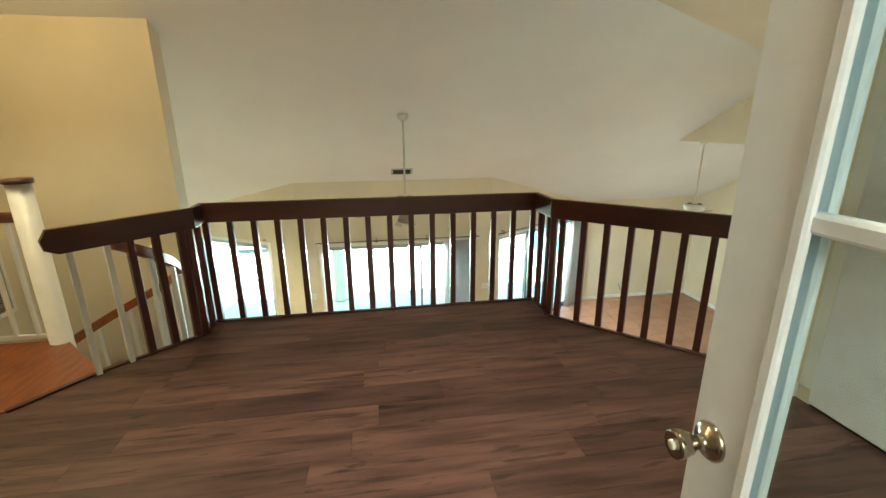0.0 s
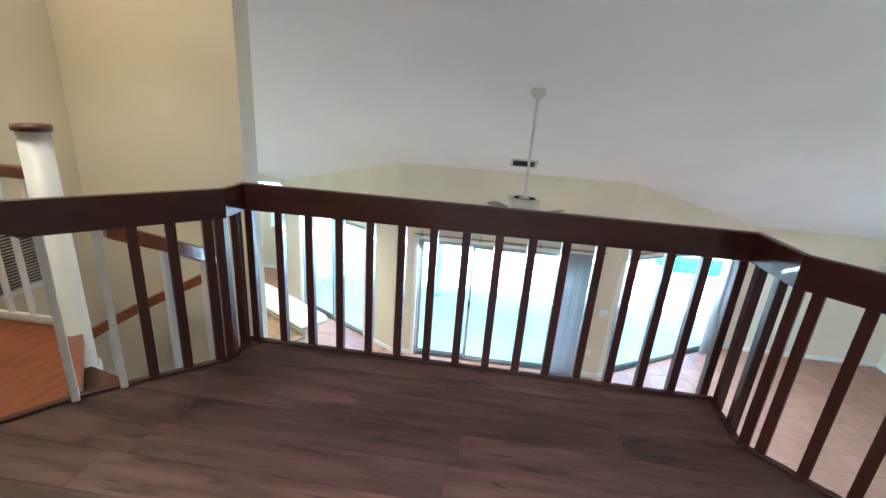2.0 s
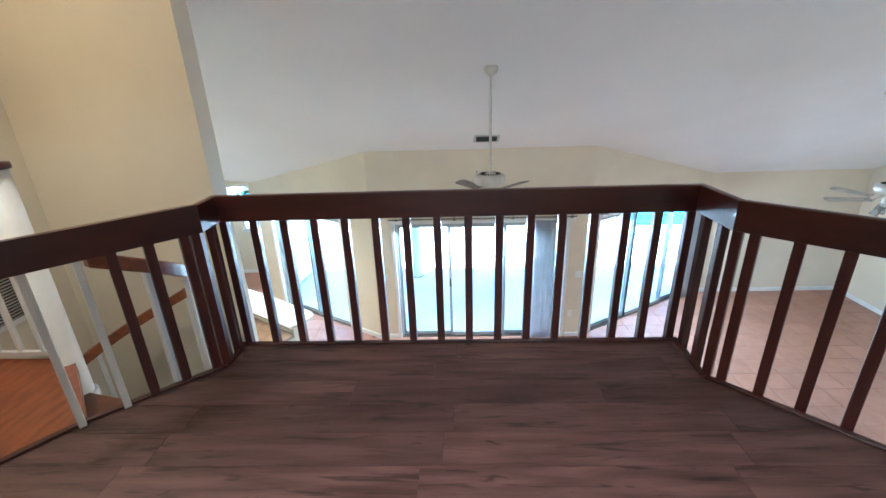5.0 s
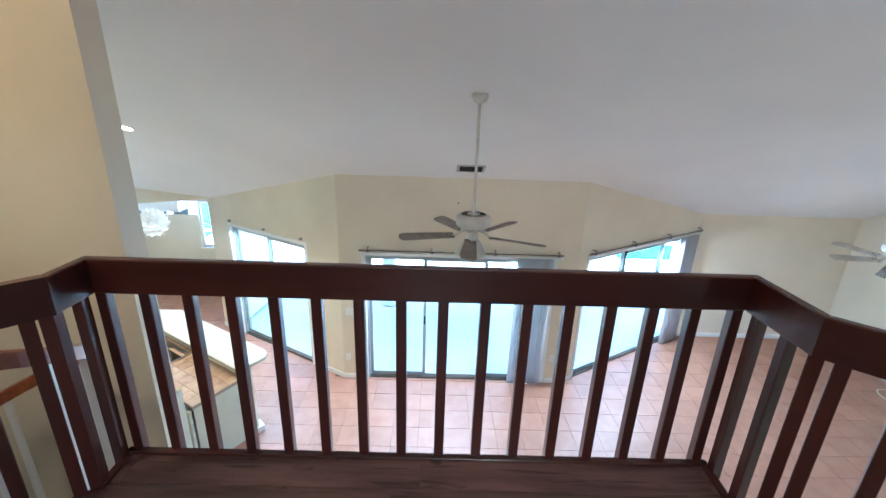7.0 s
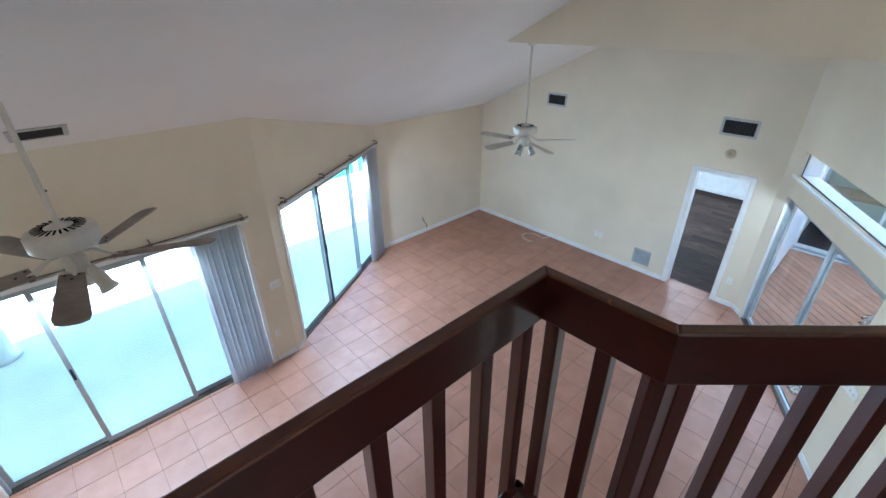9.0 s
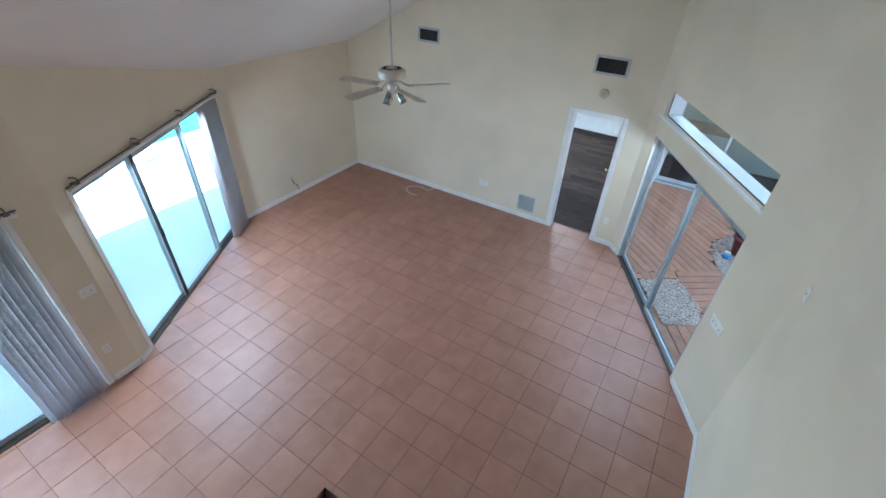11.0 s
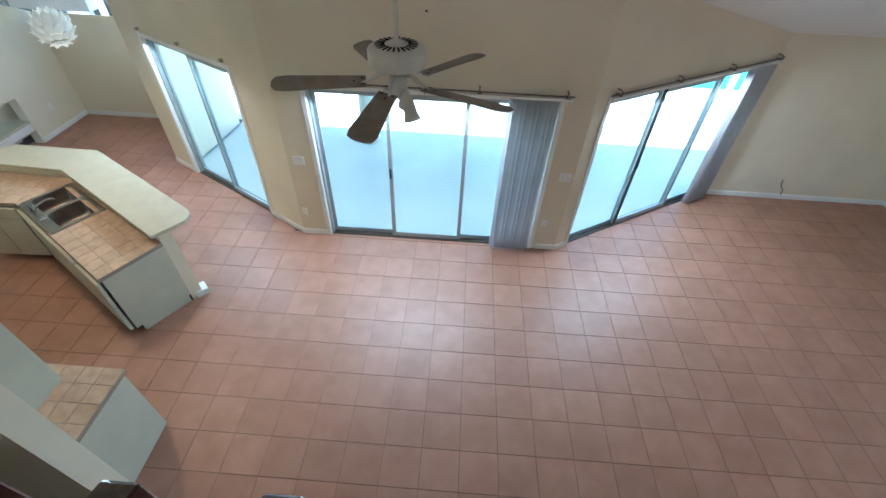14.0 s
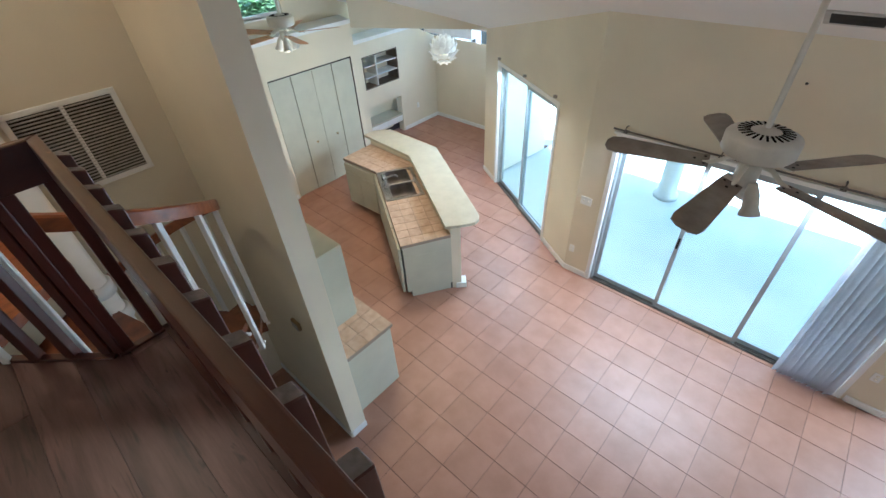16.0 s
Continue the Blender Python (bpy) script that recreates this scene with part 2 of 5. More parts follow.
BLUE = material("blue_plastic", (0.10, 0.30, 0.62), 0.35, var=0.1)

# ---- shape helpers ----
F = -2.75                                   # level of the great room's floor; the loft's floor is 0
SLOPE_A, SLOPE_Y, SLOPE_Z = 0.486, 8.1, 0.508


def ceil_z(y):
    return SLOPE_Z + SLOPE_A * (SLOPE_Y - y)


def mesh_of(name, bm, mat):
    bm.normal_update()
    me = bpy.data.meshes.new(name)
    bm.to_mesh(me)
    bm.free()
    for m in (mat if isinstance(mat, (list, tuple)) else [mat]):
        me.materials.append(m)
    return me


def part(name, bm, mat, parent=None, label=""):
    ob = new(name, mesh_of(name, bm, mat))
    ob.parent = parent
    return tagged(ob, label)


def thing(name, label, category, at=None, group="", kind=""):
    ob = new(name)
    ob.empty_display_size = 0.1
    if at is not None:
        ob.matrix_world = at
    return tagged(ob, label, category, group, kind)


def box(x0, y0, z0, x1, y1, z1, bevel=0.0, m=None, bm=None):
    """A box between two corners, its edges eased."""
    out = bm or bmesh.new()
    b = bmesh.new()
    bmesh.ops.create_cube(b, size=1)
    for v in b.verts:
        v.co = Vector(((x0 + x1) / 2 + v.co.x * (x1 - x0), (y0 + y1) / 2 + v.co.y * (y1 - y0), (z0 + z1) / 2 + v.co.z * (z1 - z0)))
    if bevel:
        bmesh.ops.bevel(b, geom=b.edges[:], offset=bevel, segments=1, affect="EDGES", profile=0.5)
    return join(out, b, m)


def join(out, b, m=None):
    if m is not None:
        bmesh.ops.transform(b, matrix=m, verts=b.verts)
    b.verts.index_update()
    vs = [out.verts.new(v.co) for v in b.verts]
    for f in b.faces:
        try:
            g = out.faces.new([vs[v.index] for v in f.verts])
            g.smooth, g.material_index = f.smooth, f.material_index
        except ValueError:
            pass
    b.free()
    return out


def prism(points, z0, z1, bevel=0.0, m=None, bm=None):
    """An upright prism over a plan."""
    out = bm or bmesh.new()
    b = bmesh.new()
    low = [b.verts.new((x, y, z0)) for x, y in points]
    top = [b.verts.new((x, y, z1)) for x, y in points]
    b.faces.new(top)
    b.faces.new(low[::-1])
    for i in range(len(points)):
        j = (i + 1) % len(points)
        b.faces.new([low[i], low[j], top[j], top[i]])
    bmesh.ops.recalc_face_normals(b, faces=b.faces)
    if bevel:
        bmesh.ops.bevel(b, geom=[e for e in b.edges if abs(e.verts[0].co.z - e.verts[1].co.z) < 1e-6], offset=bevel, segments=2, affect="EDGES", profile=0.5)
    return join(out, b, m)


def turned(profile, segments=24, m=None, bm=None):
    """A solid of revolution from (radius, z) pairs."""
    out = bm or bmesh.new()
    b = bmesh.new()
    rings = []
    for r, z in profile:
        rings.append([b.verts.new((r * math.cos(2 * math.pi * i / segments), r * math.sin(2 * math.pi * i / segments), z)) for i in range(segments)] if r > 1e-5 else [b.verts.new((0, 0, z))])
    for a, c in zip(rings, rings[1:]):
        for i in range(segments):
            j = (i + 1) % segments
            vs = [a[i % len(a)], a[j % len(a)], c[j % len(c)], c[i % len(c)]]
            vs = list(dict.fromkeys(vs))
            if len(vs) > 2:
                b.faces.new(vs).smooth = True
    bmesh.ops.recalc_face_normals(b, faces=b.faces)
    return join(out, b, m)


def tube(path, radius, segments=8, bm=None):
    """A round bar along a line of points."""
    out = bm or bmesh.new()
    b = bmesh.new()
    pts = [Vector(p) for p in path]
    rings = []
    for i, p in enumerate(pts):
        d = (pts[min(i + 1, len(pts) - 1)] - pts[max(i - 1, 0)]).normalized()
        u = d.cross(Vector((0, 0, 1)) if abs(d.z) < 0.9 else Vector((1, 0, 0))).normalized()
        w = d.cross(u)
        rings.append([b.verts.new(p + radius * (math.cos(2 * math.pi * k / segments) * u + math.sin(2 * math.pi * k / segments) * w)) for k in range(segments)])
    for a, c in zip(rings, rings[1:]):
        for k in range(segments):
            b.faces.new([a[k], a[(k + 1) % segments], c[(k + 1) % segments], c[k]]).smooth = True
    b.faces.new(rings[0][::-1])
    b.faces.new(rings[-1])
    bmesh.ops.recalc_face_normals(b, faces=b.faces)
    return join(out, b)


def along(p0, p1, z=0.0):
    """The frame of a wall: u runs from p0 to p1, v to its left, origin at p0."""
    return Matrix.Translation((p0[0], p0[1], z)) @ Matrix.Rotation(math.atan2(p1[1] - p0[1], p1[0] - p0[0]), 4, "Z")


def cut(bm, co, no):
    """Keeps what lies below a plane."""
    r = bmesh.ops.bisect_plane(bm, geom=bm.verts[:] + bm.edges[:] + bm.faces[:], plane_co=co, plane_no=no, clear_outer=True)
    edges = [e for e in r["geom_cut"] if isinstance(e, bmesh.types.BMEdge)]
    if edges:
        bmesh.ops.contextual_create(bm, geom=edges) if len(edges) < 3 else bmesh.ops.holes_fill(bm, edges=edges)
    return bm


def wall(name, p0, p1, thick, z0, z1, openings=(), mat=None, clip=True, label="cream painted plaster wall"):
    """A wall from p0 to p1; it stands to the left of that line. openings: (u0, u1, z0, z1)."""
    m = along(p0, p1)
    length = math.dist(p0, p1)
    us = sorted({0.0, length, *(u for o in openings for u in o[:2])})
    bm = bmesh.new()
    for u0, u1 in zip(us, us[1:]):
        zs = [z0]
        for o in sorted(openings, key=lambda o: o[2]):
            if o[0] < (u0 + u1) / 2 < o[1]:
                zs += [o[2], o[3]]
        zs.append(z1)
        for a, b in zip(zs[::2], zs[1::2]):
            if b - a > 0.001:
                piece = box(u0, 0, a, u1, thick, b, m=m)
                if clip:
                    cut(piece, (0, SLOPE_Y, SLOPE_Z), (0, SLOPE_A, 1))
                join(bm, piece)
    bmesh.ops.remove_doubles(bm, verts=bm.verts, dist=1e-5)
    return tagged(part(name, bm, mat or WALL), label, "wall", kind="structure")


def baseboard(p0, p1, z=F, height=0.085, thick=0.014):
    """White baseboard on the right-hand side of p0 to p1."""
    m = along(p0, p1, z)
    length = math.dist(p0, p1)
    bm = box(0, -thick, 0.002, length, -0.001, height - 0.012, m=m)
    box(0, -thick * 0.6, height - 0.012, length, -0.001, height, bm=bm, m=m)
    return tagged(part("baseboard", bm, TRIM), "white painted wooden baseboard", "baseboard", kind="structure")

# ---- the setting ----
BL, BR = (-1.12, 8.1), (2.376, 8.1)          # corners of the bay's middle wall
NW, NE = (-3.76, 9.66), (5.05, 9.707)         # far ends of the bay's slanting walls
EAST = 7.945
TOP = 3.2
T = 0.16


# sliders: from, to, along their walls
S2 = (0.38, 3.13)
S3 = (0.22, 3.0)
HEAD = F + 2.10
wall("wall_bay_middle", BL, BR, T, F, TOP, [(S2[0], S2[1], F, HEAD)])
LEN1, LEN3 = math.dist(NW, BL), math.dist(BR, NE)
S1 = (LEN1 - 2.50, LEN1 - 0.70)
wall("wall_bay_left", NW, BL, T, F, TOP, [(S1[0], S1[1], F, HEAD)])
wall("wall_bay_right", BR, NE, T, F, TOP, [(S3[0], S3[1], F, HEAD)])
wall("wall_north", NE, (EAST + T, NE[1]), T, F, TOP)
wall("wall_east", (EAST, NE[1]), (EAST, 4.17), T, F, 1.3, [(NE[1] - 5.245, NE[1] - 4.50, F, F + 2.06)], clip=True)
AW0, AW1 = (7.80, 4.04), (4.95, 2.5)         # slanting wall with the atrium slider
wall("wall_east_return", (EAST, 4.17), AW0, T, F, 1.3)
wall("wall_atrium", AW0, AW1, T, F, 1.3, [(0.06, 2.50, F, F + 2.03), (0.06, 2.50, -0.44, -0.11)])
wall("wall_south", AW1, (2.44, 2.5), T, F, 1.3)
wall("wall_under_loft", (2.44, 2.5), (2.44, -1.5), T, F, -0.3)
wall("wall_loft_right", (2.44, 2.60), (2.44, -1.5), T, -0.02, TOP)
wall("wall_stair_far", (-2.74, 4.53), (-1.45, 4.53), 0.18, F, TOP)
wall("wall_stair_left", (-2.74, -1.5), (-2.74, 4.53), T, F, TOP)
wall("wall_loft_back", (2.44, 0.30), (-2.74, 0.30), 0.12, F, TOP, [(1.61, 2.64, 0.0, 2.06)])
wall("wall_room_back", (2.6, -3.2), (-2.9, -3.2), T, -0.02, TOP)
wall("wall_room_right", (2.44, 0.2), (2.44, -3.2), T, 0.0, TOP)
wall("wall_room_left", (-2.74, -3.2), (-2.74, 0.2), T, 0.0, TOP)
wall("wall_kitchen_south", (-6.6, 4.53), (-2.74, 4.53), 0.18, F, TOP)

# kitchen and breakfast nook
wall("wall_pantry_end", (-5.75, 4.71), (-5.75, 6.62), T, F, 0.0, [(0.75, 1.78, F, F + 2.05)])
wall("wall_pantry_back", (-6.1, 4.71), (-6.1, 6.64), T, F, 0.0)
wall("wall_pantry_side", (-5.91, 6.64), (-6.1, 6.64), 0.03, F, -0.11)
wall("wall_closet", (-5.75, 6.62), (-5.75, 8.5), T, F, -0.11, [(0.16, 1.76, F, F + 2.08)])
wall("wall_ledge_back", (-6.2, 4.72), (-6.2, 8.66), T, -0.11, 1.9, [(2.03, 2.86, 0.09, 0.95)])
wall("wall_nook_west", (-6.3, 8.62), (-6.3, 11.1), T, F, -0.62, [(0.42, 1.34, -1.57, -0.94), (0.42, 1.34, -2.75, -1.94)])
wall("wall_nook_jog", (-5.75, 8.5), (-6.3, 8.62), T, F, -0.11)
wall("wall_nook_north", (-6.46, 11.1), (-3.4, 11.1), T, F, 0.3, [(1.67, 2.30, -1.67, -0.67)])
wall("wall_nook_right", (-3.45, 11.1), (-3.6, 9.65), T, F, 0.3)
wall("wall_nook_upper", (-6.75, 8.66), (-6.75, 11.3), T, F, 0.3)
head = wall("wall_nook_header", (-5.75, 8.5), (-3.70, 9.58), 0.12, -0.24, TOP)
tagged(part("plant_ledge", prism([(-6.2, 4.72), (-5.744, 4.72), (-5.744, 8.505), (-6.2, 8.6)], -0.17, -0.106), TRIM), "white painted plant ledge above the closet", "ledge", kind="structure")
tagged(part("nook_ledge", prism([(-6.75, 8.7), (-6.294, 8.7), (-6.294, 11.1), (-6.75, 11.1)], -0.68, -0.617), TRIM), "white painted ledge above the built-in shelves", "ledge", kind="structure")
tagged(part("nook_soffit", box(-6.3, 10.80, -0.82, -5.0, 11.1, -0.6, 0.004), TRIM), "white painted soffit box in the breakfast nook", "soffit", kind="structure")

# ceilings
def ceiling_piece(name, pts, mat, label):
    bm = bmesh.new()
    low = [bm.verts.new(p) for p in pts]
    top = [bm.verts.new((p[0], p[1], p[2] + 0.2)) for p in pts]
    bm.faces.new(low)
    bm.faces.new(top)
    for i in range(len(pts)):
        j = (i + 1) % len(pts)
        bm.faces.new([low[i], low[j], top[j], top[i]])
    bmesh.ops.recalc_face_normals(bm, faces=bm.faces)
    return tagged(part(name, bm, mat), label, "ceiling", kind="structure")


def slope(x, y):
    return (x, y, ceil_z(y))


RIDGE = 3.4
ceiling_piece("ceiling", [slope(-7.6, RIDGE), slope(-0.0, RIDGE), slope(2.62, 4.17), slope(4.98, 4.97), slope(4.98, 6.66), slope(8.2, 6.66), slope(8.2, 9.9), slope(-7.6, 9.9)], CEIL, "white painted vaulted ceiling sloping to the windows")


def slope2(x, y):
    return (x, y, 2.42 - 0.187 * (x - 2.62) + 0.05 * (y - 4.17))


ceiling_piece("ceiling_hip", [slope2(0.0, RIDGE), slope2(0.0, -3.4), slope2(4.98, -3.4), slope2(4.98, 4.97), slope2(2.62, 4.17)], WALL, "cream painted hip of the vaulted ceiling")
ceiling_piece("ceiling_loft", [(-7.6, RIDGE, ceil_z(RIDGE)), (-7.6, -3.4, 2.5), (0.0, -3.4, 2.5), (0.0, RIDGE, ceil_z(RIDGE))], CEIL, "white painted vaulted ceiling over the loft")
ceiling_piece("ceiling_flat", [(4.98, 2.2, 1.18), (8.2, 2.2, 1.18), (8.2, 6.66, 1.18), (4.98, 6.66, 1.18)], CEIL, "white painted flat ceiling")
ceiling_piece("ceiling_nook", [(-7.5, 8.7, 0.1), (-5.7, 8.62, 0.1), (-3.5, 9.75, 0.1), (-3.3, 11.4, 0.1), (-7.5, 11.4, 0.1)], CEIL, "white painted flat ceiling of the nook")
hd = bmesh.new()
prof = [(2.2, 1.17), (6.70, 1.17), (6.70, ceil_z(6.7) + 0.08), (2.2, ceil_z(2.2) + 0.08)]
v0 = [hd.verts.new((4.96, y, z)) for y, z in prof]
v1 = [hd.verts.new((5.04, y, z)) for y, z in prof]
hd.faces.new(v0), hd.faces.new(v1)
for i in range(4):
    hd.faces.new([v0[i], v0[(i + 1) % 4], v1[(i + 1) % 4], v1[i]])
bmesh.ops.recalc_face_normals(hd, faces=hd.faces)
tagged(part("wall_gable", hd, WALL), "cream painted gable wall above the open side", "wall", kind="structure")

# floors
tagged(part("floor", prism([(-7.6, -1.6), (4.9, -1.6), (4.9, 2.38), (7.86, 3.98), (8.1, 4.14), (8.1, 9.86), (5.0, 9.86), (2.3, 8.24), (-1.1, 8.24), (-3.5, 9.7), (-3.3, 11.26), (-7.6, 11.26)], F - 0.2, F - 0.006), GROUT), "dark brown grout bed under the terracotta tiles", "floor", kind="structure")
LOFT = [(-1.02, 3.757), (1.535, 3.757), (1.52, 3.415), (2.44, 2.50), (2.44, 0.42), (2.44, -3.2), (-2.74, -3.2), (-2.74, 1.45), (-1.74, 2.78), (-1.475, 3.13), (-1.015, 3.545)]
tagged(part("loft_floor", prism(LOFT, -0.26, -0.006), SEAM), "dark walnut laminate loft floor", "floor", kind="structure")
tagged(part("ground", box(-60, -40, F - 0.5, 70, 120, F - 0.25), GRASS), "green lawn around the house", "ground", kind="structure")
tagged(part("patio", prism([(-14, 8.2), (-3.5, 9.75), (-1.1, 8.24), (2.36, 8.24), (5.0, 9.84), (16, 9.9), (16, 30), (-14, 30)], F - 0.24, F - 0.03), CONCRETE), "pale concrete patio outside the sliding doors", "patio", kind="structure")

# ---- trim ----
tagged(part("window_stool", box(-0.02, -0.02, -0.475, 2.52, T + 0.02, -0.441, 0.004, m=along(AW0, AW1)), TRIM), "white painted sill of the long transom opening", "sill", kind="structure")
for a, b in ((BL, (BL[0] + S2[0] - 0.06, BL[1])), ((BL[0] + S2[1] + 0.08, BL[1]), BR), (NE, (EAST, NE[1])), ((EAST, NE[1]), (EAST, 5.32)), ((EAST, 4.43), (EAST, 4.17)), ((EAST, 4.17), AW0), ((5.56, 2.83), AW1), (AW1, (2.6, 2.5)), ((-2.74, 4.53), (-1.45, 4.53)), ((-1.45, 4.53), (-1.45, 4.71)),
             ((-6.3, 10.0), (-6.3, 11.1)), ((-6.3, 11.1), (-3.5, 11.1)), ((-5.75, 6.53), (-5.75, 6.76))):
    baseboard(a, b)
u = along(NW, BL)
for a, b in ((0.0, S1[0] - 0.07), (S1[1] + 0.07, LEN1)):
    baseboard(tuple((u @ Vector((a, 0, 0)))[:2]), tuple((u @ Vector((b, 0, 0)))[:2]))
u = along(BR, NE)
baseboard(BR, tuple((u @ Vector((S3[0] - 0.04, 0, 0)))[:2]))
baseboard((2.44, 2.5), (2.44, 2.20), z=0.0)
baseboard((2.44, 1.28), (2.44, 0.42), z=0.0)
edge = bmesh.new()
for a, b in zip(LOFT[-3:] + LOFT[:4], LOFT[-2:] + LOFT[:5]):
    if math.dist(a, b) > 0.01 and b != LOFT[4]:
        box(0, -0.03, 0.002, math.dist(a, b), 0.004, 0.014, 0.003, m=along(a, b), bm=edge)
tagged(part("trim", edge, RAIL_X), "dark stained wooden edge strip of the loft floor", "trim", kind="structure")

# ---- loft railing ----
railing = thing("railing", "dark red mahogany loft railing with square balusters", "railing")
RP = [(-1.49, 3.04), (-0.998, 3.556), (-1.002, 3.746), (1.52, 3.746), (1.52, 3.42), (2.44, 2.53)]


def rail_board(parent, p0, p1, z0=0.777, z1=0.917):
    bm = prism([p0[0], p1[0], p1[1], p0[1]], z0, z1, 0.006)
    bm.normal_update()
    # upward faces take the lighter varnish, with window light put into its colour
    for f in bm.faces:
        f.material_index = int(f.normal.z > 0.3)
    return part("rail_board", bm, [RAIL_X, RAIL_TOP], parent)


def mitred(line, off):
    """The same line moved to its right, its corners mitred."""
    out = []
    for i, p in enumerate(line):
        ns = []
        for a, b in ([(line[i - 1], p)] if i else []) + ([(p, line[i + 1])] if i + 1 < len(line) else []):
            L = math.dist(a, b)
            ns.append(Vector(((b[1] - a[1]) / L, (a[0] - b[0]) / L)))
        n = sum(ns, Vector((0, 0))).normalized()
        out.append((p[0] + n.x * off / n.dot(ns[0]), p[1] + n.y * off / n.dot(ns[0])))
    return out


pairs = list(zip(RP, mitred(RP, 0.034)))
for a, b in zip(pairs[1:], pairs[2:]):
    rail_board(railing, a, b)
# the open end of the rail is cut to a blunt point
m = along(RP[0], RP[1])
L = math.dist(RP[0], RP[1])
ends = bmesh.new()
for y in (0.0, -0.034):
    far_x = L if y == 0.0 else (m.inverted() @ Vector((*pairs[1][1], 0))).x
    [ends.verts.new(m @ Vector((x, y, z))) for x, z in ((-0.055, 0.86), (-0.02, 0.917), (far_x, 0.917), (far_x, 0.777), (0.01, 0.777), (-0.045, 0.805))]
ends.verts.ensure_lookup_table()
ends.faces.new(ends.verts[:6]), ends.faces.new(ends.verts[6:])
for i in range(6):
    ends.faces.new([ends.verts[i], ends.verts[(i + 1) % 6], ends.verts[6 + (i + 1) % 6], ends.verts[6 + i]])
bmesh.ops.recalc_face_normals(ends, faces=ends.faces)
ends.normal_update()
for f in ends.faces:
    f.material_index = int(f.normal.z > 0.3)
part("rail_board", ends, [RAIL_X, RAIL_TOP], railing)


def baluster(parent, x, y, ang, mat=RAIL, size=0.042, z0=-0.2, z1=0.852, label=""):
    m = Matrix.Translation((x, y, 0)) @ Matrix.Rotation(ang, 4, "Z")
    bm = box(-size / 2, 0.001, z0, size / 2, size, z1, 0.003)
    for v in bm.verts:
        if v.co.z > z1 - 0.01 and v.co.y > size / 2:
            v.co.z -= 0.012
    bm.normal_update()
    for f in bm.faces:
        f.material_index = int(f.normal.z > 0.8 and mat is RAIL)
    bmesh.ops.transform(bm, matrix=m, verts=bm.verts)
    return part("baluster", bm, [mat, LIT_DUST], parent, label)


for i in range(16):
    baluster(railing, -0.98 + i * 0.1647, 3.748, 0)


def on_line(a, b, s):
    L = math.dist(a, b)
    return a[0] + (b[0] - a[0]) * s / L, a[1] + (b[1] - a[1]) * s / L


for a, b, places in ((RP[3], RP[4], (0.045, 0.19)), (RP[4], RP[5], (0.0, 0.065, 0.22, 0.378, 0.535, 0.692, 0.85, 1.01, 1.165)), (RP[1], RP[2], (0.03, 0.15)), (RP[0], RP[1], (0.355, 0.50, 0.65, 0.70))):
    ang = math.atan2(b[1] - a[1], b[0] - a[0])
    for s in places:
        baluster(railing, *on_line(a, b, s), ang)
ang = math.atan2(RP[1][1] - RP[0][1], RP[1][0] - RP[0][0])
for s in (0.06, 0.235):
    baluster(railing, *on_line(RP[0], RP[1], s), ang, TRIM, 0.03, 0.0, 0.80, "thin white painted baluster")

# ---- spiral stair ----
CX, CY, RAD, RISE = -1.97, 3.6, 0.72, 2.75 / 13
STEP = 29.4
stair = thing("spiral_stair", "spiral stair with brown wooden treads round a white pole", "stair")
pole = turned([(0.0, F), (0.085, F), (0.085, F + 0.03), (0.066, F + 0.05), (0.066, 1.10), (0.0, 1.10)], 28, Matrix.Translation((CX, CY, 0)))
part("pole", pole, TRIM, stair)
part("pole_cap", turned([(0.0, 1.10), (0.078, 1.10), (0.08, 1.115), (0.076, 1.13), (0.0, 1.132)], 28, Matrix.Translation((CX, CY, 0))), RAIL, stair, "dark wooden cap")


def sector(a0, a1, r0, r1, z0, z1, bm=None, n=7):
    pts = [(CX + r1 * math.cos(radians(a0 + (a1 - a0) * i / n)), CY + r1 * math.sin(radians(a0 + (a1 - a0) * i / n))) for i in range(n + 1)]
    pts += [(CX + r0 * math.cos(radians(a1 + (a0 - a1) * i / 3)), CY + r0 * math.sin(radians(a1 + (a0 - a1) * i / 3))) for i in range(4)]
    return prism(pts, z0, z1, bm=bm)


def hand_z(a):
    return 0.91 - RISE / STEP * (a + 43)


for i in range(1, 13):
    a0 = -43 + (i - 1) * STEP
    z = -RISE * i
    tread = part("tread", sector(a0 - 3, a0 + STEP, 0.05, RAD + 0.02, z - 0.05, z), TREAD, stair)
    part("hub_ring", turned([(0.066, z - 0.09), (0.084, z - 0.09), (0.084, z - 0.012), (0.066, z - 0.012)], 20, Matrix.Translation((CX, CY, 0))), TRIM, stair, "white painted hub collar")
    br = bmesh.new()
    for a in (a0 + 4, a0 + STEP - 4):
        c, s = math.cos(radians(a)), math.sin(radians(a))
        tube([(CX + 0.45 * c, CY + 0.45 * s, z - 0.06), (CX + (RAD + 0.05) * c, CY + (RAD + 0.05) * s, z - 0.06)], 0.012, 6, br)
    part("bracket", br, TRIM, stair, "white painted tread bracket")
a = -12.0
while a < 300:
    c, s = math.cos(radians(a)), math.sin(radians(a))
    i = int((a + 43) // STEP) + 1
    x, y = CX + (RAD + 0.035) * c, CY + (RAD + 0.035) * s
    m = Matrix.Translation((x, y, 0)) @ Matrix.Rotation(radians(a), 4, "Z")
    part("baluster", box(-0.015, -0.015, -RISE * i - 0.09, 0.015, 0.015, hand_z(a) - 0.02, 0.003, m=m), TRIM, stair, "thin white baluster")
    a += STEP * 2 / 3
hr = bmesh.new()
ring = []
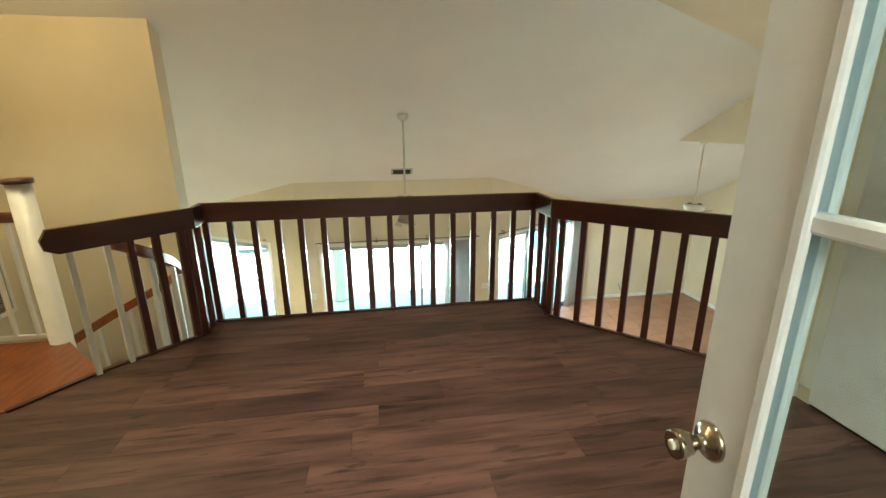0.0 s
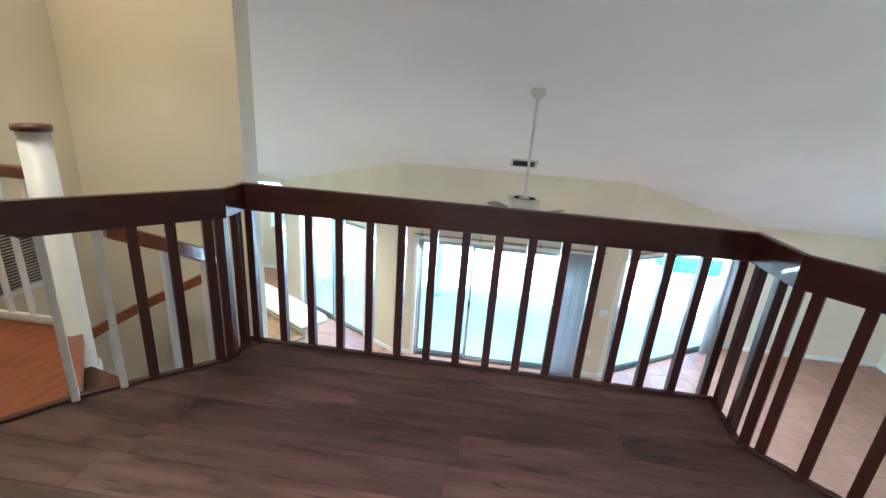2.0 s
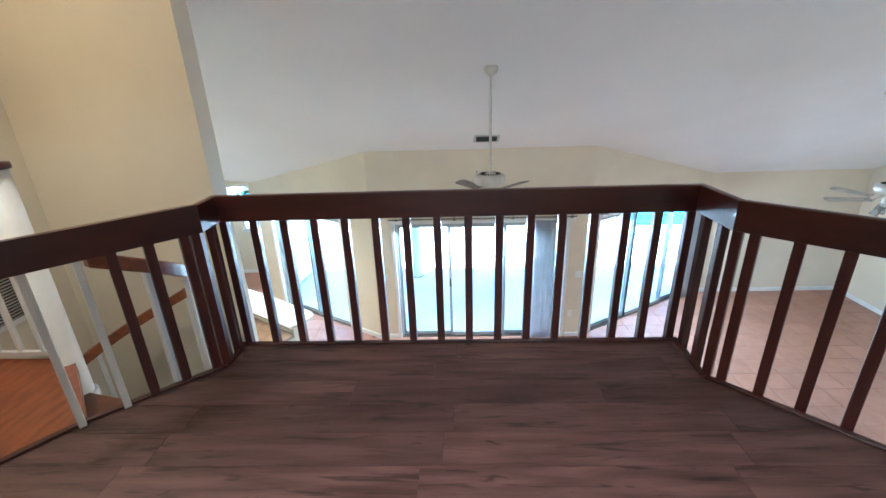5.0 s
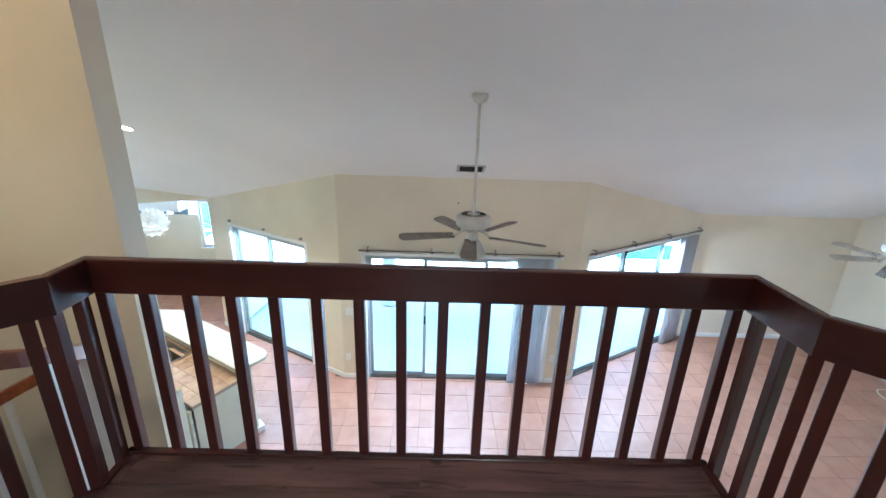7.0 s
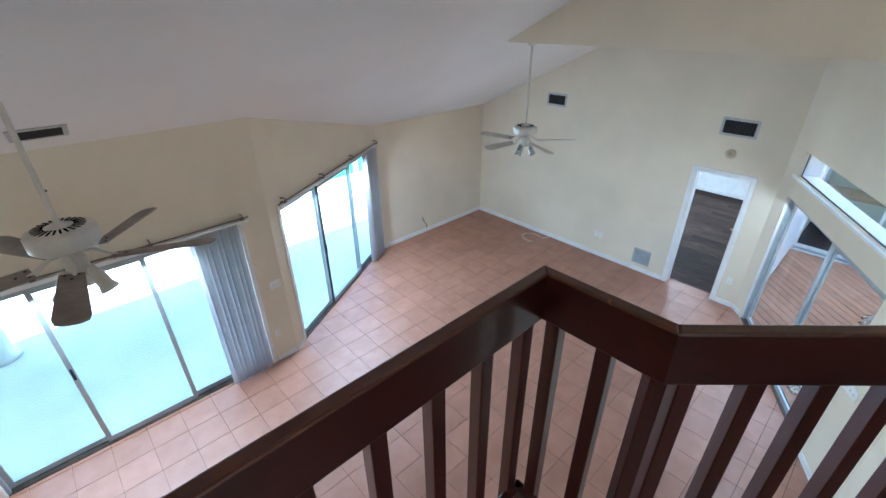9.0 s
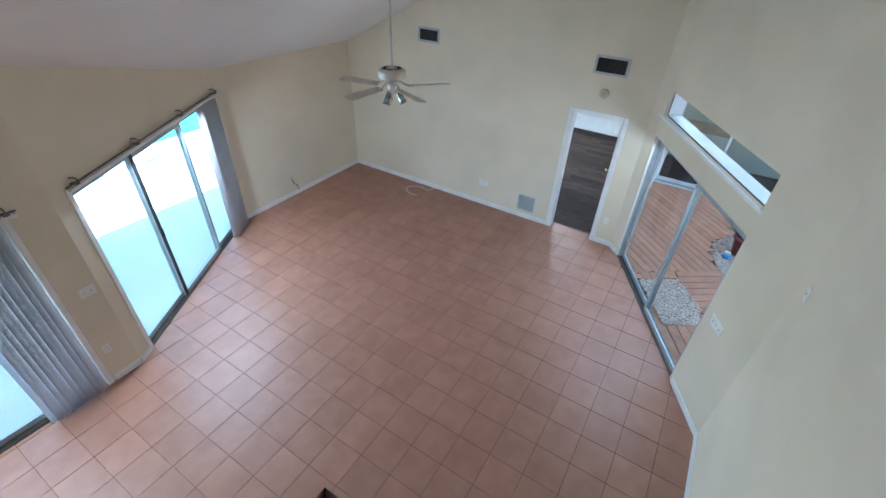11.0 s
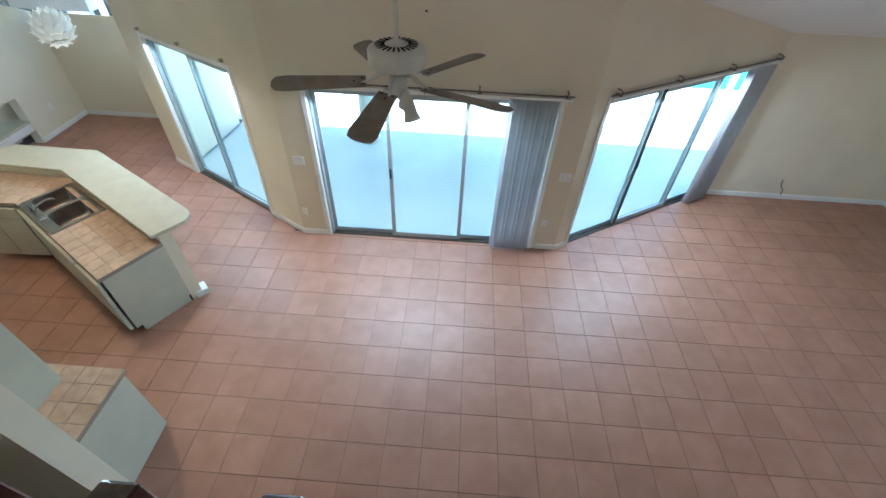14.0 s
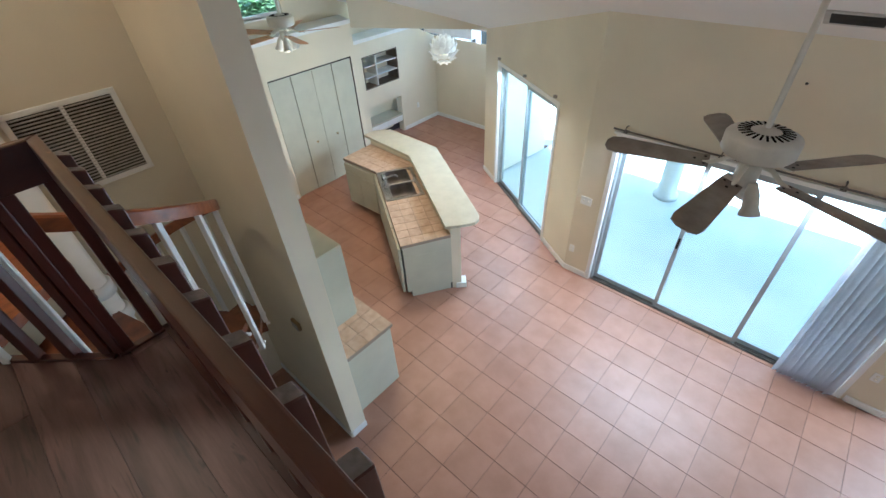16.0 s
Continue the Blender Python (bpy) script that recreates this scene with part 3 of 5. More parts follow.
for k in range(0, 82):
    a = -29 + k * 4
    c, s = math.cos(radians(a)), math.sin(radians(a))
    z = hand_z(a)
    quad = [(RAD + 0.012, z - 0.075), (RAD + 0.058, z - 0.075), (RAD + 0.058, z - 0.008), (RAD + 0.050, z), (RAD + 0.020, z), (RAD + 0.012, z - 0.008)]
    ring.append([hr.verts.new((CX + r * c, CY + r * s, zz)) for r, zz in quad])
for p, q in zip(ring, ring[1:]):
    for k in range(6):
        hr.faces.new([p[k], p[(k + 1) % 6], q[(k + 1) % 6], q[k]])
hr.faces.new(ring[0]), hr.faces.new(ring[-1])
bmesh.ops.recalc_face_normals(hr, faces=hr.faces)
part("handrail", hr, CHERRY, stair, "curved orange-brown wooden handrail")
landing = tagged(part("stair_landing", prism([(-1.475, 3.128), (CX + 0.02, CY + 0.02), (-2.738, CY + 0.02), (-2.738, 1.455), (-1.745, 2.778)], -0.06, 0.004), CHERRY), "orange stained wooden landing at the head of the stair", "landing", kind="structure")
guard = thing("guard_rail", "white guard rail with a brown wooden top beside the landing", "railing")
part("top_rail", box(-2.735, CY - 0.005, 0.85, CX - 0.07, CY + 0.04, 0.915, 0.008), TREAD, guard, "brown wooden top rail")
part("bottom_rail", box(-2.735, CY + 0.005, 0.03, CX - 0.07, CY + 0.03, 0.06, 0.003), TRIM, guard)
for i in range(5):
    part("baluster", box(-2.66 + i * 0.135, CY + 0.005, 0.06, -2.635 + i * 0.135, CY + 0.03, 0.85, 0.003), TRIM, guard)

# ---- loft door ----
door = thing("glazed_door", "white glazed door with a nickel knob, standing open", "door", Matrix.Translation((0.783, 0.337, -0.02)) @ Matrix.Rotation(radians(87), 4, "Z"))
DW, DH, ST = 0.78, 2.03, 0.115
door_parts = bmesh.new()
KICK, ROWS = 0.14, 3
GH = DH - ST - KICK
for x0, x1, z0, z1 in ((0, ST, 0.01, DH), (DW - ST, DW, 0.01, DH), (ST, DW - ST, 0.01, KICK), (ST, DW - ST, DH - ST, DH)):
    box(x0, -0.018, z0, x1, 0.018, z1, 0.003, bm=door_parts)
part("leaf_frame", door_parts, PAINT_DOOR, door)
pw = DW - 2 * ST
for c in range(2):
    for r in range(ROWS):
        x0, z0 = ST + pw * c / 2, KICK + GH * r / ROWS
        pane = part("pane", box(x0, -0.003, z0, x0 + pw / 2, 0.003, z0 + GH / ROWS), PANE, door)
        pane.visible_shadow = False
part("glazing_bar", box(ST + pw / 2 - 0.012, -0.016, KICK, ST + pw / 2 + 0.012, 0.016, DH - ST, 0.005), PAINT_DOOR, door)
for r in range(1, ROWS):
    part("glazing_bar", box(ST, -0.016, KICK + GH * r / ROWS - 0.014, DW - ST, 0.016, KICK + GH * r / ROWS + 0.014, 0.005), PAINT_DOOR, door)
for x in (ST, DW - ST - 0.022):
    for y in (-0.020, 0.012):
        part("glazing_bead", box(x, y - 0.004, KICK, x + 0.022, y + 0.012, DH - ST, 0.004), PAINT_DOOR, door)
for side in (1, -1):
    k = part("door_knob", turned([(0.0, 0.0), (0.036, 0.0), (0.036, 0.004), (0.030, 0.010), (0.015, 0.015), (0.012, 0.022), (0.013, 0.032), (0.020, 0.042), (0.025, 0.058), (0.0265, 0.068), (0.024, 0.072), (0.016, 0.0705), (0.0, 0.0705)], 28, Matrix.Translation((DW - 0.048, side * 0.018, 0.905)) @ Matrix.Rotation(radians(-90 * side), 4, "X")), NICKEL, door, "round nickel door knob")
    part("lock_button", turned([(0.0, 0.0705), (0.009, 0.0705), (0.009, 0.0755), (0.0, 0.0755)], 16, Matrix.Translation((DW - 0.048, side * 0.018, 0.905)) @ Matrix.Rotation(radians(-90 * side), 4, "X")), PLASTIC, k)
casing = bmesh.new()
for x0, x1, z0, z1 in ((-0.27, -0.20, 0.0, 2.12), (0.83, 0.90, 0.0, 2.12), (-0.27, 0.90, 2.06, 2.13)):
    box(x0, 0.301, z0, x1, 0.318, z1, 0.004, bm=casing)
tagged(part("door_1", casing, TRIM), "white painted casing round the loft doorway", "door casing", kind="structure")

side = thing("panel_door", "white painted panel door, closed, with a gap beneath", "door", Matrix.Translation((2.44, 2.12, 0.0)) @ Matrix.Rotation(radians(-90), 4, "Z"))
part("leaf", box(0.0, -0.022, 0.022, 0.76, -0.004, 2.03, 0.003), PAINT_DOOR, side)
for z0, z1 in ((0.20, 0.86), (1.0, 1.88)):
    for x0 in (0.10, 0.42):
        part("panel", box(x0, -0.028, z0, x0 + 0.24, -0.0225, z1, 0.004), PAINT_DOOR, side)
# the gap's shade is a near-black strip
part("gap", box(0.0, -0.008, 0.003, 0.76, -0.002, 0.022), DARK, side, "dark strip for the shade under the door")
for x0, x1, z0, z1 in ((-0.07, -0.002, 0.086, 2.1), (0.762, 0.83, 0.086, 2.1), (-0.002, 0.762, 2.034, 2.1)):
    part("casing", box(x0, -0.016, z0, x1, -0.002, z1, 0.004), TRIM, side)

# ---- sliding doors ----
def slider(name, p0, p1, u0, u1, ztop, stops, handle, label, dark=(), z0=F, metal=ALU, trimmed=True):
    """A sliding glass door in a wall's opening; stops: where its panels meet."""
    m = along(p0, p1)
    t = thing(name, label, "sliding door", kind="structure")
    bm = bmesh.new()
    for a, b, c, d in ((u0, u0 + 0.03, z0, ztop), (u1 - 0.03, u1, z0, ztop), (u0 + 0.03, u1 - 0.03, ztop - 0.03, ztop)):
        box(a, 0.035, c, b, 0.125, d, 0.003, m=m, bm=bm)
    part("frame", bm, metal, t)
    tr = bmesh.new()
    for v in (0.03, 0.062, 0.094, 0.126):
        box(u0 + 0.03, v, z0, u1 - 0.03, v + 0.008, z0 + 0.022, m=m, bm=tr)
    part("track", tr, ALU if metal is TRIM else TARNISH, t, "dull floor track")
    part("track_bed", box(u0 + 0.03, 0.02, z0 - 0.004, u1 - 0.03, 0.14, z0 + 0.005, m=m), ALU_DARK, t, "dark track bed")
    cs = bmesh.new()
    for a, b, c, d in () if not trimmed else ((u0 - 0.055, u0, z0, ztop + 0.055), (u1, u1 + 0.055, z0, ztop + 0.055), (u0, u1, ztop, ztop + 0.055)):
        box(a, -0.014, c, b, 0.0, d, 0.003, m=m, bm=cs)
    for a, b, c, d in ((u0, u0 + 0.004, z0, ztop), (u1 - 0.004, u1, z0, ztop)):
        box(a, 0.0, c, b, 0.034, d, m=m, bm=cs)
    part("casing", cs, TRIM, t, "white casing")
    us = [u0 + 0.03, *stops, u1 - 0.03]
    for i, (a, b) in enumerate(zip(us, us[1:])):
        v = 0.045 if i % 2 else 0.085
        lo, hi, w = a - (0.022 if i else 0), b + (0.022 if i < len(us) - 2 else 0), 0.045
        fr = bmesh.new()
        for x0, x1, c, d in ((lo, lo + w, z0 + 0.02, ztop - 0.03), (hi - w, hi, z0 + 0.02, ztop - 0.03), (lo + w, hi - w, z0 + 0.02, z0 + 0.085), (lo + w, hi - w, ztop - 0.085, ztop - 0.03)):
            box(x0, v, c, x1, v + 0.03, d, 0.002, m=m, bm=fr)
        pf = part("panel", fr, metal, t)
        g = part("pane", box(lo + w, v + 0.012, z0 + 0.085, hi - w, v + 0.018, ztop - 0.085, m=m), PANE, pf)
        g.visible_shadow = False
        if i in dark:
            part("meeting_stile", box(lo - 0.004 if i else hi - w, v - 0.012, z0 + 0.02, lo + w if i else hi, v - 0.001, ztop - 0.03, m=m), ALU_DARK, pf, "dark meeting stile")
        if i == handle:
            part("handle", box(lo + 0.01, v - 0.03, z0 + 0.98, lo + 0.035, v, z0 + 1.12, 0.005, m=m), BLACK, pf, "black pull handle")
    return t


slider("window_1", NW, BL, S1[0], S1[1], HEAD, [(S1[0] + S1[1]) / 2], -1, "aluminium sliding glass door to the patio, no blind")
slider("window_2", BL, BR, S2[0], S2[1], HEAD, [1.26, 2.16], 1, "aluminium sliding glass door with a drawn-back grey blind")
slider("window_3", BR, NE, S3[0], S3[1], HEAD, [1.14, 2.18], 1, "aluminium sliding glass door with a drawn-back pale blind", dark=(1,))
slider("window_4", AW0, AW1, 0.06, 2.50, F + 2.03, [1.36], -1, "aluminium sliding glass door to the planted atrium", trimmed=False)


def vertical_blind(name, p0, p1, u0, u1, b0, b1, vanes, turn, label):
    m = along(p0, p1)
    t = thing(name, label, "blind")
    z = HEAD + 0.045
    part("headrail", box(u0 - 0.06, -0.075, z, u1 + 0.08, -0.045, z + 0.026, 0.003, m=m), TRIM, t, "white headrail")
    part("curtain_rod", tube([m @ Vector((u0 - 0.08, -0.062, z + 0.05)), m @ Vector((u1 + 0.12, -0.062, z + 0.05))], 0.009, 8), TARNISH, t, "tarnished metal rod")
    part("end_cap", box(u1 + 0.08, -0.08, z - 0.004, u1 + 0.11, -0.04, z + 0.032, 0.003, m=m), TRIM, t, "white end cap")
    n = 4
    for i in range(n):
        x = u0 + 0.05 + (u1 - u0) * i / (n - 1)
        bk = box(x - 0.022, -0.075, z + 0.026, x + 0.022, -0.001, z + 0.040, 0.004, m=m)
        tube([m @ Vector((x, -0.001, z + 0.085)), m @ Vector((x, -0.05, z + 0.09)), m @ Vector((x, -0.08, z + 0.07)), m @ Vector((x, -0.075, z + 0.03))], 0.008, 6, bk)
        part("bracket", bk, TARNISH, t, "tarnished metal bracket")
    part("cord", tube([m @ Vector((b1 + 0.03, -0.06, z)), m @ Vector((b1 + 0.035, -0.05, z - 1.2)), m @ Vector((b1 + 0.03, -0.05, z - 1.25))], 0.0025, 5), PLASTIC, t)
    vane = None
    for i in range(vanes):
        x = b0 + (b1 - b0) * (i + 0.5) / vanes
        bm = bmesh.new()
        rows = []
        for k in range(5):
            s = (k / 4 - 0.5) * 0.089
            bow = 0.006 * (1 - (k / 2 - 1) ** 2)
            rows.append([(s, bow), (s, bow + 0.0012)])
        for (s0, (a0, a1)), (s1, (c0, c1)) in zip([(r[0][0], (r[0][1], r[1][1])) for r in rows], [(r[0][0], (r[0][1], r[1][1])) for r in rows[1:]]):
            vs = [bm.verts.new(p) for p in ((s0, a0, 0), (s1, c0, 0), (s1, c0, 1), (s0, a0, 1), (s0, a1, 0), (s1, c1, 0), (s1, c1, 1), (s0, a1, 1))]
            for q in ((0, 1, 2, 3), (7, 6, 5, 4), (0, 4, 5, 1), (3, 2, 6, 7)):
                bm.faces.new([vs[j] for j in q]).smooth = True
        drop = z - (F + 0.03)
        mm = m @ Matrix.Translation((x, -0.062, F + 0.03 - 0.006 * (i % 3))) @ Matrix.Rotation(radians(turn + 7 * math.sin(i * 2.1)), 4, "Z") @ Matrix.Diagonal((1, 1, drop, 1))
        bmesh.ops.remove_doubles(bm, verts=bm.verts, dist=1e-6)
        bmesh.ops.transform(bm, matrix=mm, verts=bm.verts)
        part("vane", bm, BLIND, t)
    return t


vertical_blind("vertical_blind", BL, BR, S2[0], S2[1], 2.60, 3.10, 11, 26, "grey vinyl vertical blind stacked at one side")
vertical_blind("vertical_blind", BR, NE, S3[0], S3[1], 2.52, 2.96, 12, -52, "pale grey vinyl vertical blind stacked at one side")
m1 = along(NW, BL)
for x in (S1[0] + 0.02, (S1[0] + S1[1]) / 2, S1[1] - 0.05):
    tagged(part("blind_bracket", box(x - 0.02, -0.045, HEAD + 0.08, x + 0.02, -0.001, HEAD + 0.115, 0.005, m=m1), LOUVRE), "small empty metal blind bracket above the slider", "bracket", group="empty blind brackets")

# ---- ceiling fans ----
def fan(x, y, ztop, zhub, turn, blade_mat, lit, label, tall=1.0, shade_mat=FANW):
    """A five-bladed fan whose blades hang below its motor."""
    t = thing("ceiling_fan", label, "ceiling fan", Matrix.Translation((x, y, zhub)))
    rod = ztop - zhub
    part("canopy", turned([(0.0, rod + 0.02), (0.068, rod + 0.02), (0.070, rod - 0.012), (0.050, rod - 0.05), (0.026, rod - 0.058), (0.024, rod - 0.07), (0.0, rod - 0.07)], 28), FANW, t)
    part("downrod", turned([(0.0125, 0.06), (0.0125, rod - 0.07), (0.0, rod - 0.07)], 12), FANW, t)
    part("motor", turned([(0.0, 0.105), (0.03, 0.105), (0.035, 0.085), (0.115, 0.078), (0.148, 0.057), (0.153, 0.045), (0.153, -0.045), (0.142, -0.062), (0.07, -0.075), (0.055, -0.10), (0.0, -0.10)], 40, Matrix.Diagonal((1, 1, tall, 1))), FANW, t)
    # slots aren't cut: raised black bars carry their inner shade
    for i in range(24):
        mm = Matrix.Rotation(i * math.pi / 12, 4, "Z") @ Matrix.Translation((0.088, 0, 0.0797 * tall)) @ Matrix.Rotation(0.07, 4, "Y")
        part("vent_slot", box(-0.026, -0.0045, -0.002, 0.024, 0.0045, 0.003, m=mm), SLOT, t, "black bar for the shade in a motor vent slot")
    part("switch_housing", turned([(0.0, -0.10), (0.045, -0.102), (0.052, -0.13), (0.052, -0.19), (0.04, -0.215), (0.0, -0.22)], 24), FANW, t)
    drop = Matrix.Translation((0, 0, -0.08))
    for i in range(5):
        rot = drop @ Matrix.Rotation(radians(turn + 72 * i), 4, "Z")
        lean = rot @ Matrix.Rotation(radians(-11), 4, "X")
        irn = bmesh.new()
        tube([rot @ Vector(p) for p in ((0.05, 0, -0.005), (0.10, 0, -0.012), (0.15, 0, -0.045), (0.20, 0, -0.062))], 0.011, 8, irn)
        box(0.17, -0.04, -0.064, 0.25, 0.04, -0.058, 0.002, m=lean, bm=irn)
        part("blade_iron", irn, FANW, t)
        outline = [(0.17, -0.05), (0.60, -0.068), (0.645, -0.058), (0.665, -0.025), (0.665, 0.025), (0.645, 0.058), (0.60, 0.068), (0.17, 0.05)]
        blade = part("blade", prism(outline, -0.057, -0.050, 0.002, m=lean), blade_mat, t)
        for sx, sy in ((0.19, -0.028), (0.19, 0.028), (0.235, 0.0)):
            part("screw", turned([(0.0, -0.045), (0.007, -0.047), (0.007, -0.068), (0.0, -0.070)], 8, lean @ Matrix.Translation((sx, sy, 0))), BLACK, blade, "dark screw head")
    for i in range(3):
        rot = Matrix.Rotation(radians(turn + 30 + 120 * i), 4, "Z") @ Matrix.Translation((0.07, 0, -0.20)) @ Matrix.Rotation(radians(-22), 4, "Y")
        sh = part("shade", turned([(0.018, 0.03), (0.026, 0.0), (0.034, -0.03), (0.036, -0.09), (0.043, -0.105), (0.047, -0.125), (0.043, -0.125), (0.038, -0.105), (0.030, -0.085), (0.022, -0.0)], 22, rot), shade_mat, t, "bell-shaped lamp shade")
        part("bulb", turned([(0.0, -0.05), (0.024, -0.075), (0.029, -0.1), (0.022, -0.118), (0.0, -0.124)], 14, rot), BULB if lit else PETAL, sh)
    return t


SLOT = material("black_slot_shade", (0.015, 0.014, 0.013), 0.9, spec=0.0, bump=0.0)
SHADE_GLASS = glass("clear_lamp_glass", (0.72, 0.75, 0.76))
SHADE_GLASS.node_tree.nodes["Mix Shader"].inputs[0].default_value = 0.3
BLADE_PALE = material("pale_dusty_blade", (0.60, 0.58, 0.50), 0.5, scale=8, grain=70, bump=0.04, colour2=(0.46, 0.43, 0.36))
fan(0.62, 5.96, ceil_z(5.96), 0.495, 48, BLADE, False, "white ceiling fan with five dusty grey blades on a long rod", 0.74)
fan(5.32, 6.62, 1.18, 0.13, 30, BLADE_PALE, False, "white ceiling fan with pale blades and three glass lamps", 0.7, SHADE_GLASS)
fan(-4.4, 6.52, ceil_z(6.52), 0.365, 60, BLADE_OAK, True, "white ceiling fan with light oak blades over the kitchen", 0.8)
lamp(-4.4, 6.52, -0.25, 2, 0.08, SOFT)

# ---- vents, grilles, alarms ----
def vent(name, w, h, m, label, slats=7, backing=DARK, slat_mat=None, middle=False, frame_mat=None, category="vent", lean=35, upright=False):
    """A louvred grille in the local x-z plane, facing -y."""
    t = thing(name, label, category, m)
    fr = bmesh.new()
    e = 0.035
    for a, b, c, d in ((-w / 2, w / 2, -h / 2, -h / 2 + e), (-w / 2, w / 2, h / 2 - e, h / 2), (-w / 2, -w / 2 + e, -h / 2 + e, h / 2 - e), (w / 2 - e, w / 2, -h / 2 + e, h / 2 - e)):
        box(a, -0.012, c, b, -0.001, d, 0.003, bm=fr)
    if middle:
        box(-0.012, -0.012, -h / 2 + e, 0.012, -0.001, h / 2 - e, 0.002, bm=fr)
    part("frame", fr, frame_mat or TRIM, t)
    # no duct is built: the shade behind the slats is this sheet's colour
    part("backing", box(-w / 2 + e, -0.0035, -h / 2 + e, w / 2 - e, -0.0015, h / 2 - e), backing, t, "flat sheet coloured for the shade behind the slats")
    n = slats
    for i in range(n):
        if upright:
            x = -w / 2 + e + (w - 2 * e) * (i + 0.5) / n
            part("slat", box(-0.006, -0.0008, -h / 2 + e, 0.006, 0.0008, h / 2 - e, m=Matrix.Translation((x, -0.009, 0)) @ Matrix.Rotation(radians(lean), 4, "Z")), slat_mat or LOUVRE, t)
            continue
        z = -h / 2 + e + (h - 2 * e) * (i + 0.5) / n
        sl = box(-w / 2 + e, -0.006, -0.0008, w / 2 - e, 0.006, 0.0008, m=Matrix.Translation((0, -0.009, z)) @ Matrix.Rotation(radians(lean), 4, "X"))
        part("slat", sl, slat_mat or LOUVRE, t)
    return t


VENT_FRAME = material("dusty_grey_enamel", (0.52, 0.52, 0.50), 0.5, var=0.1, scale=12)
VENT_SLAT = material("dusty_dark_slat", (0.075, 0.072, 0.065), 0.6, var=0.2, scale=10)
sl_ang = math.degrees(math.atan(SLOPE_A))
vent("ceiling_vent", 0.36, 0.27, Matrix.Translation((0.70, 7.70, ceil_z(7.70))) @ Matrix.Rotation(radians(-sl_ang), 4, "X") @ Matrix.Rotation(radians(90), 4, "X"), "pale grey framed ceiling air vent with dark slats", 8, slat_mat=ALU_DARK, frame_mat=VENT_FRAME)
toE = Matrix.Rotation(radians(-90), 4, "Z")
vent("wall_vent", 0.42, 0.23, Matrix.Translation((EAST, 7.875, 0.035)) @ toE, "pale grey framed wall air vent with dark upright slats", 14, slat_mat=VENT_SLAT, frame_mat=VENT_FRAME, upright=True, lean=60)
vent("wall_vent", 0.47, 0.25, Matrix.Translation((EAST, 4.855, 0.01)) @ toE, "pale grey framed wall air vent with dark upright slats", 14, slat_mat=VENT_SLAT, frame_mat=VENT_FRAME, upright=True, lean=60)
vent("floor_grille", 0.31, 0.29, Matrix.Translation((EAST, 5.735, -2.45)) @ toE, "small grey louvred grille low on the wall", 14, backing=LOUVRE, slat_mat=ALU, frame_mat=ALU, lean=50)
vent("return_grille", 0.62, 0.58, Matrix.Translation((-2.74, 4.0, 0.27)) @ Matrix.Rotation(radians(90), 4, "Z"), "large white framed return-air grille with dusty slats", 24, middle=True)
alarm = thing("smoke_alarm", "round ivory plastic smoke alarm above the door", "smoke alarm", Matrix.Translation((EAST, 4.86, -0.36)) @ Matrix.Rotation(radians(-90), 4, "Y"))
part("body", turned([(0.0, 0.0), (0.065, 0.001), (0.068, 0.015), (0.055, 0.035), (0.0, 0.038)], 28), material("yellowed_plastic", (0.58, 0.50, 0.33), 0.45, var=0.06, scale=20), alarm)
part("sensor_ring", turned([(0.028, 0.037), (0.028, 0.042), (0.018, 0.044), (0.0, 0.044)], 20), LOUVRE, alarm)
th = thing("thermostat", "antique gold wall thermostat beside the stair", "thermostat", Matrix.Translation((-1.75, 4.53, -1.24)))
part("body", box(-0.055, -0.03, -0.045, 0.055, -0.001, 0.045, 0.008), material("antique_gold_plastic", (0.30, 0.22, 0.11), 0.35, metal=0.4), th)
part("cover", box(-0.035, -0.036, -0.03, 0.05, -0.03, 0.03, 0.004), LOUVRE, th, "brown cover")


TOGGLE = material("tan_toggle_plastic", (0.62, 0.56, 0.44), 0.4, var=0.06, scale=20)


def plate(m, name, label, slots=1, kind="outlet"):
    t = thing(name, label, kind, m, group=name + "s")
    part("plate", box(-0.036 * slots, -0.008, -0.058, 0.036 * slots, -0.001, 0.058, 0.003), TRIM, t)
    bits = bmesh.new()
    for i in range(slots):
        x = (i - (slots - 1) / 2) * 0.06
        if kind == "outlet":
            for z in (-0.022, 0.022):
                turned([(0.0, 0.0), (0.015, 0.0), (0.015, 0.004), (0.0, 0.004)], 12, Matrix.Translation((x, -0.0065, z)) @ Matrix.Rotation(radians(90), 4, "X"), bits)
        else:
            box(x - 0.005, -0.016, -0.012, x + 0.005, -0.006, 0.010, 0.002, bm=bits)
    part("socket" if kind == "outlet" else "toggle", bits, PLASTIC if kind == "outlet" else TOGGLE, t)


for x, z, n, k in ((-0.98, -1.57, 2, "light switch"), (2.27, -1.57, 2, "light switch"), (-1.05, -2.36, 1, "outlet"), (2.16, -2.3, 1, "outlet")):
    plate(Matrix.Translation((x, 8.1, z)), "wall_switch" if k != "outlet" else "wall_outlet", "ivory wall plate with two light switches" if k != "outlet" else "ivory double wall outlet", n, k)
for y in (6.66, 6.56, 4.33):
    plate(Matrix.Translation((EAST, y, -2.31)) @ toE, "wall_outlet", "ivory double wall outlet", 1, "outlet")
plate(along(AW0, AW1) @ Matrix.Translation((2.72, 0, -1.63)), "wall_switch", "ivory wall plate with three light switches", 3, "light switch")
plate(Matrix.Translation((-6.3, 10.45, -2.3)) @ Matrix.Rotation(radians(90), 4, "Z"), "wall_outlet", "ivory double wall outlet", 1, "outlet")
